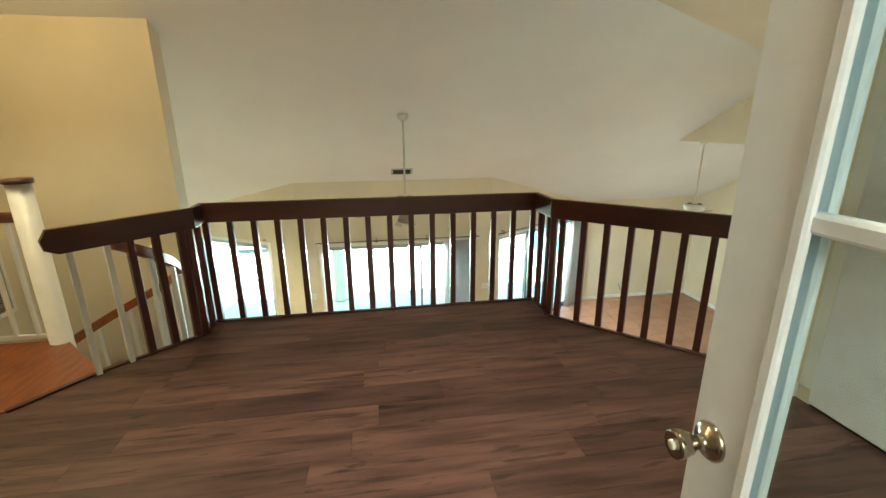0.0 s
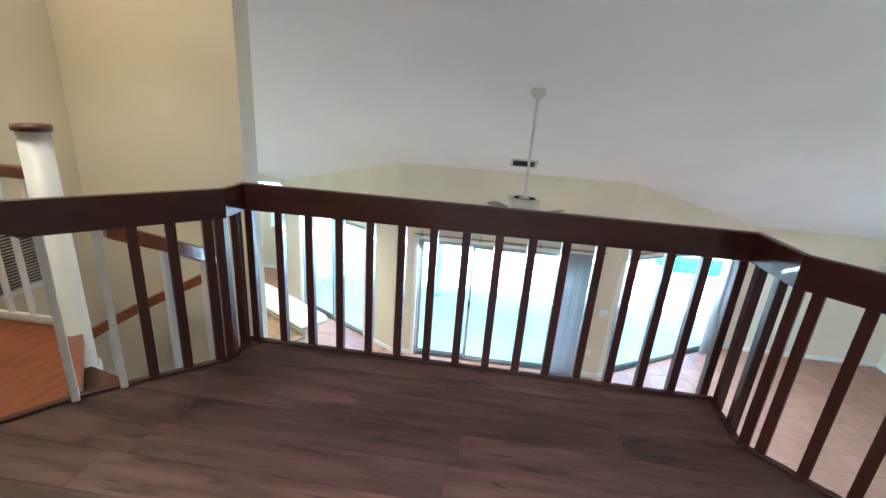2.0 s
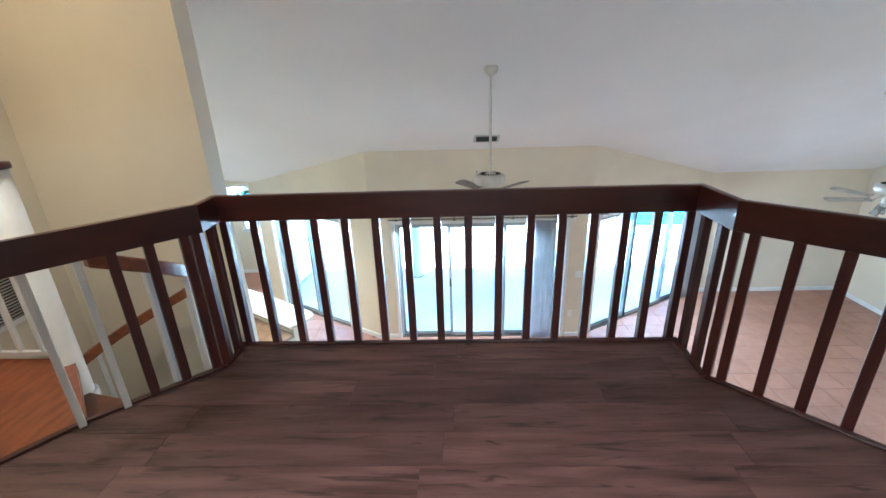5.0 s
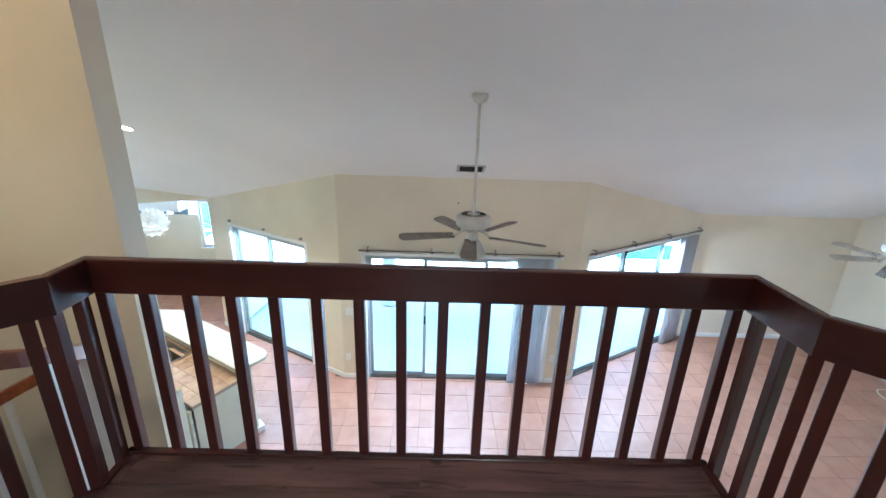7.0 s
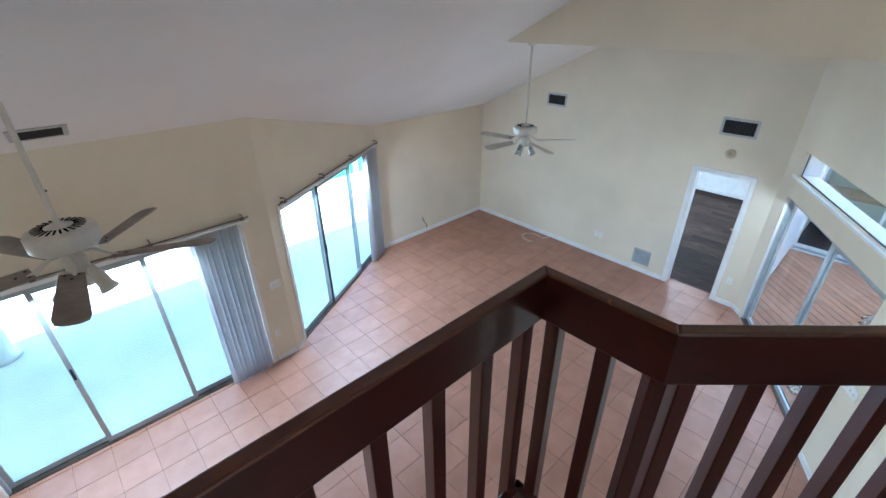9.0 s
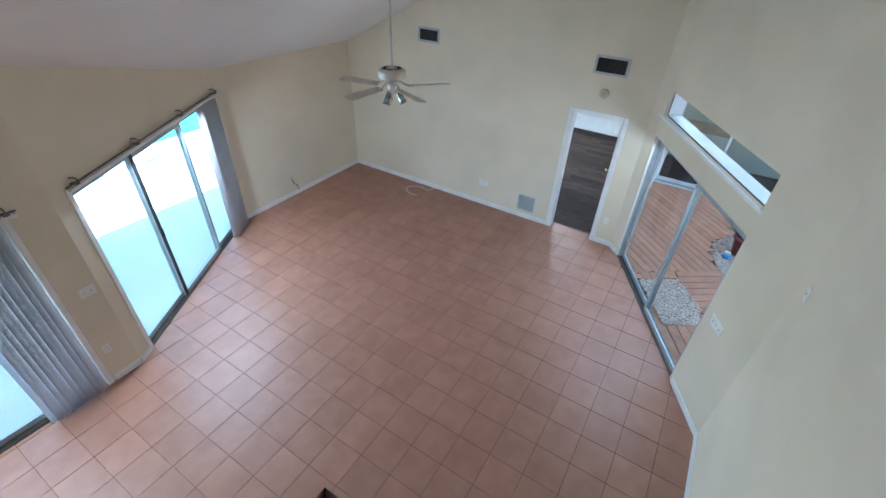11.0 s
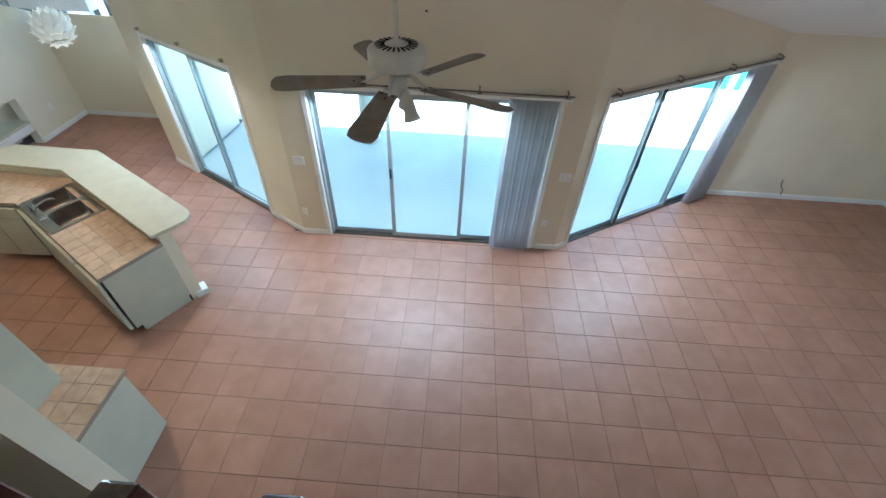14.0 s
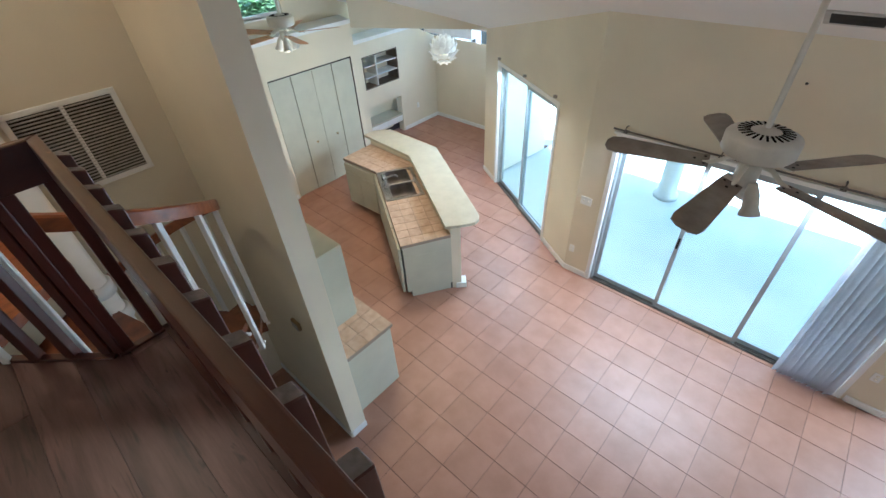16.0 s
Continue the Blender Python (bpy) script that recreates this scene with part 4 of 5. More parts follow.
plate(Matrix.Translation((4.72, 2.5, -0.58)) @ Matrix.Rotation(radians(180), 4, "Z"), "wall_switch", "ivory wall plate with a light switch", 1, "light switch")
tagged(part("wall_hook", turned([(0.0, 0.0), (0.012, 0.0), (0.006, 0.02), (0.0, 0.022)], 10, Matrix.Translation((0.58, 8.1, 0.16)) @ Matrix.Rotation(radians(90), 4, "X")), BLACK), "small dark hook high on the wall", "hook")
tagged(part("cable", tube([(6.24, 9.70, -2.68), (6.20, 9.67, -2.55), (6.13, 9.66, -2.50), (6.11, 9.67, -2.42), (6.12, 9.70, -2.38)], 0.007, 6), BLACK), "loose black cable end sticking out of the wall", "cable")
coil = [(EAST - 0.02, 7.62, F + 0.06), (7.88, 7.66, F + 0.012), (7.75, 7.72, F + 0.012)]
coil += [(7.62 + 0.17 * math.cos(radians(k)), 7.90 + 0.22 * math.sin(radians(k)), F + 0.012) for k in range(-40, 230, 15)]
tagged(part("cable", tube(coil, 0.006, 6), PLASTIC), "loop of white cable lying on the tiles", "cable")

# ---- bedroom doorway ----
cs = bmesh.new()
D0, D1, DT = 5.245, 4.50, F + 2.06
for y0, y1, z0, z1 in ((D0, D0 + 0.065, F, DT + 0.065), (D1 - 0.065, D1, F, DT + 0.065), (D1, D0, DT, DT + 0.065)):
    box(EAST - 0.016, y0, z0, EAST - 0.001, y1, z1, 0.004, bm=cs)
for y0, y1 in ((D0 - 0.02, D0), (D1, D1 + 0.02)):
    box(EAST - 0.001, y0, F, EAST + T, y1, DT, bm=cs)
box(EAST - 0.001, D1 + 0.02, DT - 0.02, EAST + T, D0 - 0.02, DT, bm=cs)
tagged(part("door_2", cs, TRIM), "white painted casing of the bedroom doorway", "door casing", kind="structure")
bd = thing("bedroom_door", "white panelled bedroom door standing open with brass knob", "door", Matrix.Translation((EAST + T, D1 + 0.03, F)) @ Matrix.Rotation(radians(9), 4, "Z"))
part("leaf", box(0, -0.035, 0.012, 0.70, 0, 2.02, 0.003), PAINT_DOOR, bd)
part("door_knob", turned([(0.0, 0.0), (0.03, 0.0), (0.012, 0.012), (0.012, 0.03), (0.028, 0.045), (0.022, 0.065), (0.0, 0.068)], 20, Matrix.Translation((0.64, 0, 0.95)) @ Matrix.Rotation(radians(-90), 4, "X")), BRASS, bd, "round brass door knob")
hg = bmesh.new()
for z in (0.25, 1.02, 1.80):
    turned([(0.0, z), (0.009, z), (0.009, z + 0.09), (0.0, z + 0.09)], 10, Matrix.Translation((-0.005, 0.008, 0)), hg)
part("hinge", hg, BLACK, bd, "dark hinges")
wall("wall_bedroom_far", (13.15, 8.6), (13.15, 3.9), T, F, 0.3, clip=False, mat=TRIM)
wall("wall_bedroom_north", (8.1, 8.6), (13.3, 8.6), T, F, 0.3, [(1.6, 3.6, F + 0.9, F + 2.1)], clip=False, mat=TRIM)
wall("wall_bedroom_south", (13.3, 4.17), (8.1, 4.17), T, F, 0.3, clip=False, mat=TRIM)
ceiling_piece("ceiling_bedroom", [(8.12, 4.0, 0.0), (13.4, 4.0, 0.0), (13.4, 8.8, 0.0), (8.12, 8.8, 0.0)], CEIL, "white bedroom ceiling")
tagged(part("bedroom_floor", box(8.1, 4.1, F - 0.2, 13.2, 8.7, F - 0.008), SEAM), "dark grey wood plank bedroom floor", "floor", kind="structure")
baseboard((13.15, 8.6), (13.15, 4.17), height=0.1)

# ---- kitchen island ----
INNER = [(-2.39, 6.22), (-4.03, 7.25), (-4.80, 7.22)]      # kitchen side of the counter
OUTER = [(-2.07, 6.78), (-3.72, 7.80), (-4.82, 7.84)]      # against the half wall
island = thing("kitchen_island", "sage laminate kitchen island with a tiled counter", "kitchen island")
IN2 = [(-2.405, 6.26), (-4.03, 7.285), (-4.78, 7.25)]
part("carcass", prism([*IN2, OUTER[2], OUTER[1], OUTER[0]], F + 0.10, F + 0.70), CAB, island)
part("end_panel", box(0.0, -0.02, F + 0.001, math.dist(IN2[0], OUTER[0]) - 0.06, -0.002, F + 0.874, m=along(OUTER[0], IN2[0])), CAB, island)
part("end_panel", box(math.dist(IN2[0], OUTER[0]) - 0.06, -0.02, F + 0.10, math.dist(IN2[0], OUTER[0]), -0.002, F + 0.874, m=along(OUTER[0], IN2[0])), CAB, island)
part("end_panel", box(0.0, 0, F + 0.70, math.dist(IN2[2], OUTER[2]), 0.018, F + 0.875, m=along(IN2[2], OUTER[2])), CAB, island)
TK = [(-2.42, 6.33), (-4.01, 7.345), (-4.74, 7.31)]
part("toe_kick", prism([*TK, OUTER[2], OUTER[1], OUTER[0]], F, F + 0.10), DARK, island, "dark recessed toe kick")
dirn = Vector((-1.65, 1.02)).normalized()
SM = Matrix.Translation((-3.47, 7.24, F + 0.92)) @ Matrix.Rotation(math.atan2(dirn.y, dirn.x), 4, "Z")
bed = bmesh.new()
ax, ay = Vector((dirn.x, dirn.y, 0)), Vector((-dirn.y, dirn.x, 0))
for planes in (((-0.39, ax, 1),), ((0.39, ax, -1),), ((-0.39, ax, -1), (0.39, ax, 1), (-0.23, ay, 1)), ((-0.39, ax, -1), (0.39, ax, 1), (0.175, ay, -1))):
    pc = prism([INNER[0], INNER[1], OUTER[1], OUTER[0]], F + 0.875, F + 0.915)
    for d, n, sgn in planes:
        cut(pc, SM.translation + n * d, n * sgn)
    join(bed, pc)
prism([INNER[1], INNER[2], OUTER[2], OUTER[1]], F + 0.875, F + 0.915, bm=bed)
part("counter_bed", bed, CGROUT, island, "grouted counter bed")
hw = [*OUTER, (-4.85, 7.96), (-3.68, 7.92), (-1.99, 6.875)]
part("half_wall", prism(hw, F, F + 1.03), WALL, island, "cream half wall carrying the bar top")
for (a, b) in (((-2.39, 6.22), (-4.03, 7.25)), ((-4.03, 7.25), (-4.80, 7.22))):
    m = along(a, b)
    L = math.dist(a, b)
    n = 4 if L > 1 else 2
    for i in range(n):
        x0, x1 = 0.03 + (L - 0.06) * i / n, 0.03 + (L - 0.06) * (i + 1) / n - 0.008
        if i == 0 and n == 4:
            for r in range(4):
                z = F + 0.12 + r * 0.185
                dr = part("drawer", box(x0, 0.0, z, x1, 0.034, z + 0.175, 0.004, m=m), CAB, island)
                part("handle", tube([m @ Vector((x0 + 0.14, -0.002, z + 0.09)), m @ Vector((x0 + 0.14, -0.03, z + 0.09)), m @ Vector((x0 + 0.24, -0.03, z + 0.09)), m @ Vector((x0 + 0.24, -0.002, z + 0.09))], 0.005, 6), BLACK, dr, "black bow handle")
        else:
            dr = part("door", box(x0, 0.0, F + 0.12, x1, 0.034, F + 0.70, 0.004, m=m), CAB, island)
            hx = x1 - 0.05 if i % 2 == 0 else x0 + 0.05
            part("handle", tube([m @ Vector((hx, -0.002, F + 0.52)), m @ Vector((hx, -0.03, F + 0.53)), m @ Vector((hx, -0.03, F + 0.62)), m @ Vector((hx, -0.002, F + 0.63))], 0.005, 6), BLACK, dr, "black bow handle")
            part("drawer_front", box(x0, 0.0, F + 0.71, x1, 0.034, F + 0.86, 0.004, m=m), CAB, island)
part("post_base", box(-0.07, -0.14, 0, 0.07, 0.012, 0.085, 0.003, m=along((-1.985, 6.865), (-2.07, 6.78), F)), TRIM, island, "white baseboard block")
bar = [(-2.09, 6.71), (-1.93, 6.90), (-1.865, 7.01), (-1.875, 7.10), (-1.93, 7.17), (-3.62, 8.21), (-4.72, 8.23), (-4.93, 8.02), (-4.92, 7.80), (-3.76, 7.74)]
tagged(part("bar_top", prism(bar, F + 1.03, F + 1.072, 0.006), BAR_TOP), "beige laminate raised bar top with a rounded end", "bar top")
sink = thing("kitchen_sink", "double-bowl stainless steel sink with a chrome tap", "sink", SM)
BOWL = material("dull_steel_bowl", (0.30, 0.27, 0.245), 0.38, metal=1.0, var=0.15, scale=10, grain=140, bump=0.03)


def round_ring(bm, x0, x1, y0, y1, r, z, n=5):
    """A rounded rectangle of points, counter-clockwise."""
    out = []
    for cx, cy, a0 in ((x1 - r, y1 - r, 0), (x0 + r, y1 - r, 90), (x0 + r, y0 + r, 180), (x1 - r, y0 + r, 270)):
        for i in range(n):
            a = radians(a0 + 90 * i / (n - 1))
            out.append(bm.verts.new((cx + r * math.cos(a), cy + r * math.sin(a), z)))
    return out


def skin(bm, rings):
    for p, q in zip(rings, rings[1:]):
        for i in range(len(p)):
            j = (i + 1) % len(p)
            bm.faces.new([p[i], p[j], q[j], q[i]]).smooth = True


rim = bmesh.new()
skin(rim, [round_ring(rim, -0.425, 0.425, -0.28, 0.28, 0.03, z) for z in (0.0, 0.008)])
for a, b, c, d in ((-0.42, 0.42, -0.275, -0.225), (-0.42, 0.42, 0.17, 0.275), (-0.42, -0.385, -0.225, 0.17), (0.385, 0.42, -0.225, 0.17), (-0.02, 0.02, -0.225, 0.17)):
    box(a, c, 0.0, b, d, 0.008, 0.001, bm=rim)
for x0, x1 in ((-0.385, -0.02), (0.02, 0.385)):
    for sx, sy in ((0, 0), (0, 1), (1, 0), (1, 1)):
        # the fillets that round each bowl's mouth
        px, py = (x1 if sx else x0), (0.17 if sy else -0.225)
        cx, cy = px + (-0.06 if sx else 0.06), py + (-0.06 if sy else 0.06)
        a0 = {(1, 1): 0, (0, 1): 90, (0, 0): 180, (1, 0): 270}[(sx, sy)]
        arc = [(cx + 0.06 * math.cos(radians(a0 + 22.5 * k)), cy + 0.06 * math.sin(radians(a0 + 22.5 * k))) for k in range(5)]
        prism([(px, py), *arc[::-1]], 0.001, 0.007, bm=rim)
part("rim", rim, STEEL, sink)
for x0, x1 in ((-0.385, -0.02), (0.02, 0.385)):
    bw = bmesh.new()
    rings = [round_ring(bw, x0 + i, x1 - i, -0.225 + i, 0.17 - i, r, z) for i, r, z in ((0.0, 0.06, 0.006), (0.006, 0.06, -0.02), (0.012, 0.065, -0.13), (0.03, 0.06, -0.168), (0.06, 0.05, -0.18))]
    skin(bw, rings)
    bw.faces.new(rings[-1])
    bmesh.ops.recalc_face_normals(bw, faces=bw.faces)
    bowl = part("bowl", bw, BOWL, sink)
    part("drain", turned([(0.0, -0.178), (0.03, -0.178), (0.035, -0.1755), (0.04, -0.179)], 18, Matrix.Translation(((x0 + x1) / 2, -0.02, 0))), BLACK, bowl, "dark drain")
tap = bmesh.new()
box(-0.11, 0.19, 0.008, 0.11, 0.25, 0.022, 0.005, bm=tap)
tube([(0, 0.22, 0.02), (0, 0.22, 0.09), (0, 0.19, 0.13), (0, 0.10, 0.15), (0, 0.04, 0.145), (0, 0.02, 0.12)], 0.012, 10, tap)
part("tap", tap, STEEL, sink, "chrome swan-neck tap")
part("lever", tube([(0, 0.22, 0.09), (0.02, 0.23, 0.12), (0.09, 0.23, 0.14)], 0.008, 8), STEEL, sink)
part("sprayer", turned([(0.0, 0.0), (0.018, 0.0), (0.014, 0.03), (0.018, 0.08), (0.0, 0.09)], 14, Matrix.Translation((0.18, 0.22, 0.008))), BLACK, sink, "black side sprayer")
mo = along(OUTER[0], OUTER[1])
for u_ in (0.16, 0.62):
    plate(mo @ Matrix.Translation((u_, 0, F + 0.97)) @ Matrix.Rotation(radians(90), 4, "Y"), "wall_outlet", "ivory double wall outlet", 1, "outlet")
plate(along(OUTER[1], OUTER[2]) @ Matrix.Translation((0.42, 0, F + 0.975)) @ Matrix.Rotation(radians(90), 4, "Y"), "wall_outlet", "ivory double wall outlet", 1, "outlet")

# ---- kitchen wall units ----
for i in range(4):
    x1 = -1.62 - i * 0.92
    x0 = x1 - 0.91
    c = thing("base_cabinet", "sage laminate base cabinet under a tiled counter", "cabinet", group="kitchen base cabinets")
    part("carcass", box(x0, 4.715, F + 0.10, x1, 5.29, F + 0.875, 0.002), CAB, c)
    part("toe_kick", box(x0, 4.715, F, x1, 5.24, F + 0.10), DARK, c)
    for k in range(2):
        a = x0 + 0.005 + 0.453 * k
        d = part("door", box(a, 5.29, F + 0.12, a + 0.445, 5.31, F + 0.69, 0.003), CAB, c)
        hx = a + (0.40 if k == 0 else 0.045)
        part("handle", tube([(hx, 5.31, F + 0.5), (hx, 5.335, F + 0.51), (hx, 5.335, F + 0.60), (hx, 5.31, F + 0.61)], 0.005, 6), BLACK, d)
        part("drawer", box(a, 5.29, F + 0.70, a + 0.445, 5.31, F + 0.86, 0.003), CAB, c)
    w = thing("wall_cabinet", "sage laminate wall cabinet with a beige top", "cabinet", group="kitchen wall cabinets")
    part("carcass", box(x0, 4.715, F + 1.32, x1, 5.0, F + 2.10, 0.002), CAB, w)
    part("top", box(x0, 4.715, F + 2.101, x1, 5.01, F + 2.112), BAR_TOP, w, "dusty beige top")
    for k in range(2):
        a = x0 + 0.005 + 0.453 * k
        part("door", box(a, 5.0, F + 1.325, a + 0.445, 5.02, F + 2.095, 0.003), CAB, w)
part("end_panel", box(-1.618, 4.716, F + 0.001, -1.60, 5.315, F + 0.874, 0.002), CAB, bpy.data.objects["base_cabinet"])
part_counter = thing("kitchen_counter", "beige tiled kitchen counter along the wall", "counter")
part("counter_bed", box(-5.3, 4.715, F + 0.875, -1.575, 5.335, F + 0.915, 0.003), CGROUT, part_counter)

# ---- closet and built-in shelves ----
closet = thing("closet_door", "pale sage bifold closet doors with round knobs, closed", "closet door")
for i in range(4):
    y0 = 6.785 + i * 0.398
    lf = part("leaf", box(-0.0125, 0, F + 0.015, 0.0125, 0.390, F + 2.055, 0.003, m=Matrix.Translation((-5.765, y0, 0)) @ Matrix.Rotation(radians((1.2, -1.2)[i % 2]), 4, "Z")), CAB, closet)
    if i in (1, 2):
        part("knob", turned([(0.0, 0.0), (0.008, 0.0), (0.007, 0.015), (0.018, 0.022), (0.014, 0.034), (0.0, 0.036)], 16, Matrix.Translation((-5.752, y0 + (0.19 if i == 1 else 0.23), F + 0.88)) @ Matrix.Rotation(radians(90), 4, "Y")), BRASS, lf, "small round knob")
part("track", box(-5.80, 6.78, F + 2.056, -5.76, 8.38, F + 2.078), ALU_DARK, closet, "dark top track")
# near-black sheet gives the shade between the leaves; no interior is built
part("back_panel", box(-5.86, 6.78, F, -5.85, 8.38, F + 2.08), DARK, closet, "dark sheet in place of the unlit closet interior")
for y in (8.372,):
    part("jamb", box(-5.762, y, F, -5.735, y + 0.018, F + 2.08, 0.002), BROWN_EDGE, closet, "brown stained jamb edge")
pantry = bmesh.new()
for y0, y1, z0, z1 in ((5.45, 5.475, F, F + 2.06), (6.485, 6.51, F, F + 2.06), (5.475, 6.485, F + 2.03, F + 2.06)):
    box(-5.91, y0, z0, -5.735, y1, z1, 0.002, bm=pantry)
tagged(part("door_3", pantry, BROWN_EDGE), "brown stained frame of the pantry doorway", "door frame", kind="structure")
niche = thing("built_in_shelves", "cream built-in wall shelves with six open compartments, empty", "shelves")
part("back", box(-6.64, 9.0, -1.60, -6.62, 10.0, -0.90), WALL, niche)
SH = bmesh.new()
for y0, y1, z0, z1 in ((9.04, 9.06, -1.57, -0.94), (9.94, 9.96, -1.57, -0.94), (9.06, 9.94, -1.57, -1.55), (9.06, 9.94, -0.96, -0.94)):
    box(-6.62, y0, z0, -6.296, y1, z1, 0.002, bm=SH)
NICHE_DARK = material("dark_brown_shelf_wood", (0.15, 0.12, 0.085), 0.6, var=0.2, scale=8)
part("carcass", SH, NICHE_DARK, niche, "dark brown lining")
part("back", box(-6.65, 9.04, -1.57, -6.622, 9.96, -0.94), NICHE_DARK, niche, "dark back panel")
part("divider", box(-6.62, 9.37, -1.55, -6.298, 9.39, -0.96, 0.002), TRIM, niche)
for z in (-1.36, -1.15):
    part("shelf", box(-6.62, 9.06, z, -6.30, 9.37, z + 0.018, 0.002), TRIM, niche)
    part("shelf", box(-6.62, 9.39, z, -6.30, 9.94, z + 0.018, 0.002), TRIM, niche)
desk = thing("built_in_desk", "cream built-in desk with two drawers in a wall niche", "desk")
part("back", box(-6.72, 9.02, F, -6.70, 9.98, -1.93), WALL, desk)
part("desktop", box(-6.70, 9.045, -2.37, -6.30, 9.955, -2.33, 0.004), BAR_TOP, desk)
for k in range(2):
    part("drawer", box(-6.36, 9.05 + k * 0.455, -2.50, -6.31, 9.495 + k * 0.455, -2.375, 0.004), TRIM, desk)

# ---- pendant lamp ----
LIT_PETAL = glow("lit_petal_plastic", (0.88, 0.85, 0.78), 0.012)
pend = thing("pendant_lamp", "white artichoke pendant lamp of overlapping plastic petals", "pendant lamp", Matrix.Translation((-5.02, 10.0, -0.82)))
part("cord", tube([(0, 0, 0.2), (0, 0, 0.92)], 0.006, 6), TRIM, pend)
part("core", turned([(0.0, 0.16), (0.06, 0.14), (0.10, 0.0), (0.06, -0.14), (0.0, -0.16)], 16), glow("warm_lamp_core", (1.0, 0.84, 0.58), 0.3), pend, "softly lit core")
for r, (lat, n, size) in enumerate(((62, 7, 0.13), (38, 10, 0.15), (14, 12, 0.16), (-12, 12, 0.16), (-38, 10, 0.15), (-62, 7, 0.13))):
    pt = bmesh.new()
    g = [[None] * 5 for _ in range(5)]
    for i in range(5):
        for j in range(5):
            s, w = (i / 4), (j / 4 - 0.5)
            half = size * (0.35 + 0.65 * math.sin(math.pi * min(1, s * 0.85 + 0.1)))
            g[i][j] = pt.verts.new((0.02 + 0.035 * s - 0.05 * (w * 2) ** 2 * 0.5, w * half, -0.08 + size * s * 0.95 - 0.02 * (abs(w) * 2) * s))
    for i in range(4):
        for j in range(4):
            pt.faces.new([g[i][j], g[i + 1][j], g[i + 1][j + 1], g[i][j + 1]]).smooth = True
    ret = bmesh.ops.solidify(pt, geom=pt.faces[:], thickness=0.002)
    me = mesh_of("petal", pt, LIT_PETAL)
    for k in range(n):
        ob = new("petal", me)
        ob.parent = pend
        ob.matrix_basis = Matrix.Rotation(2 * math.pi * (k + 0.5 * (r % 2)) / n, 4, "Z") @ Matrix.Rotation(radians(-lat), 4, "Y") @ Matrix.Translation((0.215, 0, 0)) @ Matrix.Rotation(radians(18), 4, "Y")
lamp(-5.02, 10.0, -1.3, 0.8, 0.1, SOFT)
CAN_GLOW = glow("recessed_bulb", (1.0, 0.72, 0.45), 4)
for cx, cy in ((-2.92, 6.81), (-4.33, 7.62)):
    can = thing("recessed_light", "lit round recessed ceiling light over the kitchen", "ceiling light", Matrix.Translation((cx, cy, ceil_z(cy))) @ Matrix.Rotation(radians(-sl_ang), 4, "X"), group="recessed kitchen lights")
    part("trim_ring", turned([(0.062, -0.001), (0.092, -0.001), (0.09, -0.008), (0.066, -0.010), (0.062, -0.001)], 28), TRIM, can)
    part("bulb", turned([(0.0, -0.004), (0.05, -0.0045), (0.06, -0.001)], 24), CAN_GLOW, can, "glowing bulb")

# ---- windows ----
# the long transom over the atrium door: dark gasket, clear pane, white outer lining
TM = along(AW0, AW1)
trans = thing("window_11", "long clear transom with a dark gasket above the atrium door", "window", kind="structure")
gk = bmesh.new()
for a, b, c, d in ((0.06, 2.50, -0.440, -0.428), (0.06, 2.50, -0.122, -0.11), (0.06, 0.072, -0.428, -0.122), (2.488, 2.50, -0.428, -0.122)):
    box(a, 0.050, c, b, 0.057, d, m=TM, bm=gk)
part("gasket", gk, TARNISH, trans, "dark glazing gasket")
part("pane", box(0.072, 0.051, -0.428, 2.488, 0.056, -0.122, m=TM), PANE, trans).visible_shadow = False
ln = bmesh.new()
box(0.06, 0.058, -0.440, 2.50, 0.24, -0.428, 0.002, m=TM, bm=ln)
for a in (0.06, 2.49):
    box(a, 0.058, -0.427, a + 0.01, 0.24, -0.112, m=TM, bm=ln)
part("lining", ln, TRIM, trans, "white outer lining")

def window(name, m, w, h, bars, label):
    t = thing(name, label, "window", m, kind="structure")
    fr = bmesh.new()
    for a, b, c, d in ((0, 0.045, 0, h), (w - 0.045, w, 0, h), (0.045, w - 0.045, 0, 0.045), (0.045, w - 0.045, h - 0.045, h)):
        box(a, 0.04, c, b, 0.09, d, 0.003, bm=fr)
    for z in bars:
        box(0.045, 0.045, z - 0.018, w - 0.045, 0.085, z + 0.018, 0.003, bm=fr)
    part("window_frame", fr, TRIM, t)
    part("sill", box(-0.03, -0.03, -0.025, w + 0.03, 0.04, 0.0, 0.004), TRIM, t)
    g = part("pane", box(0.045, 0.06, 0.045, w - 0.045, 0.066, h - 0.045), PANE, t)
    g.visible_shadow = False


window("window_5", Matrix.Translation((-4.79, 11.1, -1.67)), 0.63, 1.0, (0.5,), "white framed nook window with a middle bar")
window("window_6", Matrix.Translation((-6.2, 6.75, 0.09)) @ Matrix.Rotation(radians(90), 4, "Z"), 0.83, 0.86, (), "white framed high window above the closet ledge")
window("window_7", Matrix.Translation((9.7, 8.6, F + 0.9)), 2.0, 1.2, (0.6,), "white framed bedroom window")

# ---- atrium ----
tagged(part("atrium_ground", prism([(5.5, 2.6), (7.85, 3.85), (8.1, 4.05), (11.2, 4.05), (11.2, -2.5), (5.0, -2.5), (5.0, 2.3)], F - 0.3, F - 0.05), SOIL), "dark soil under the atrium deck", "ground", kind="structure")
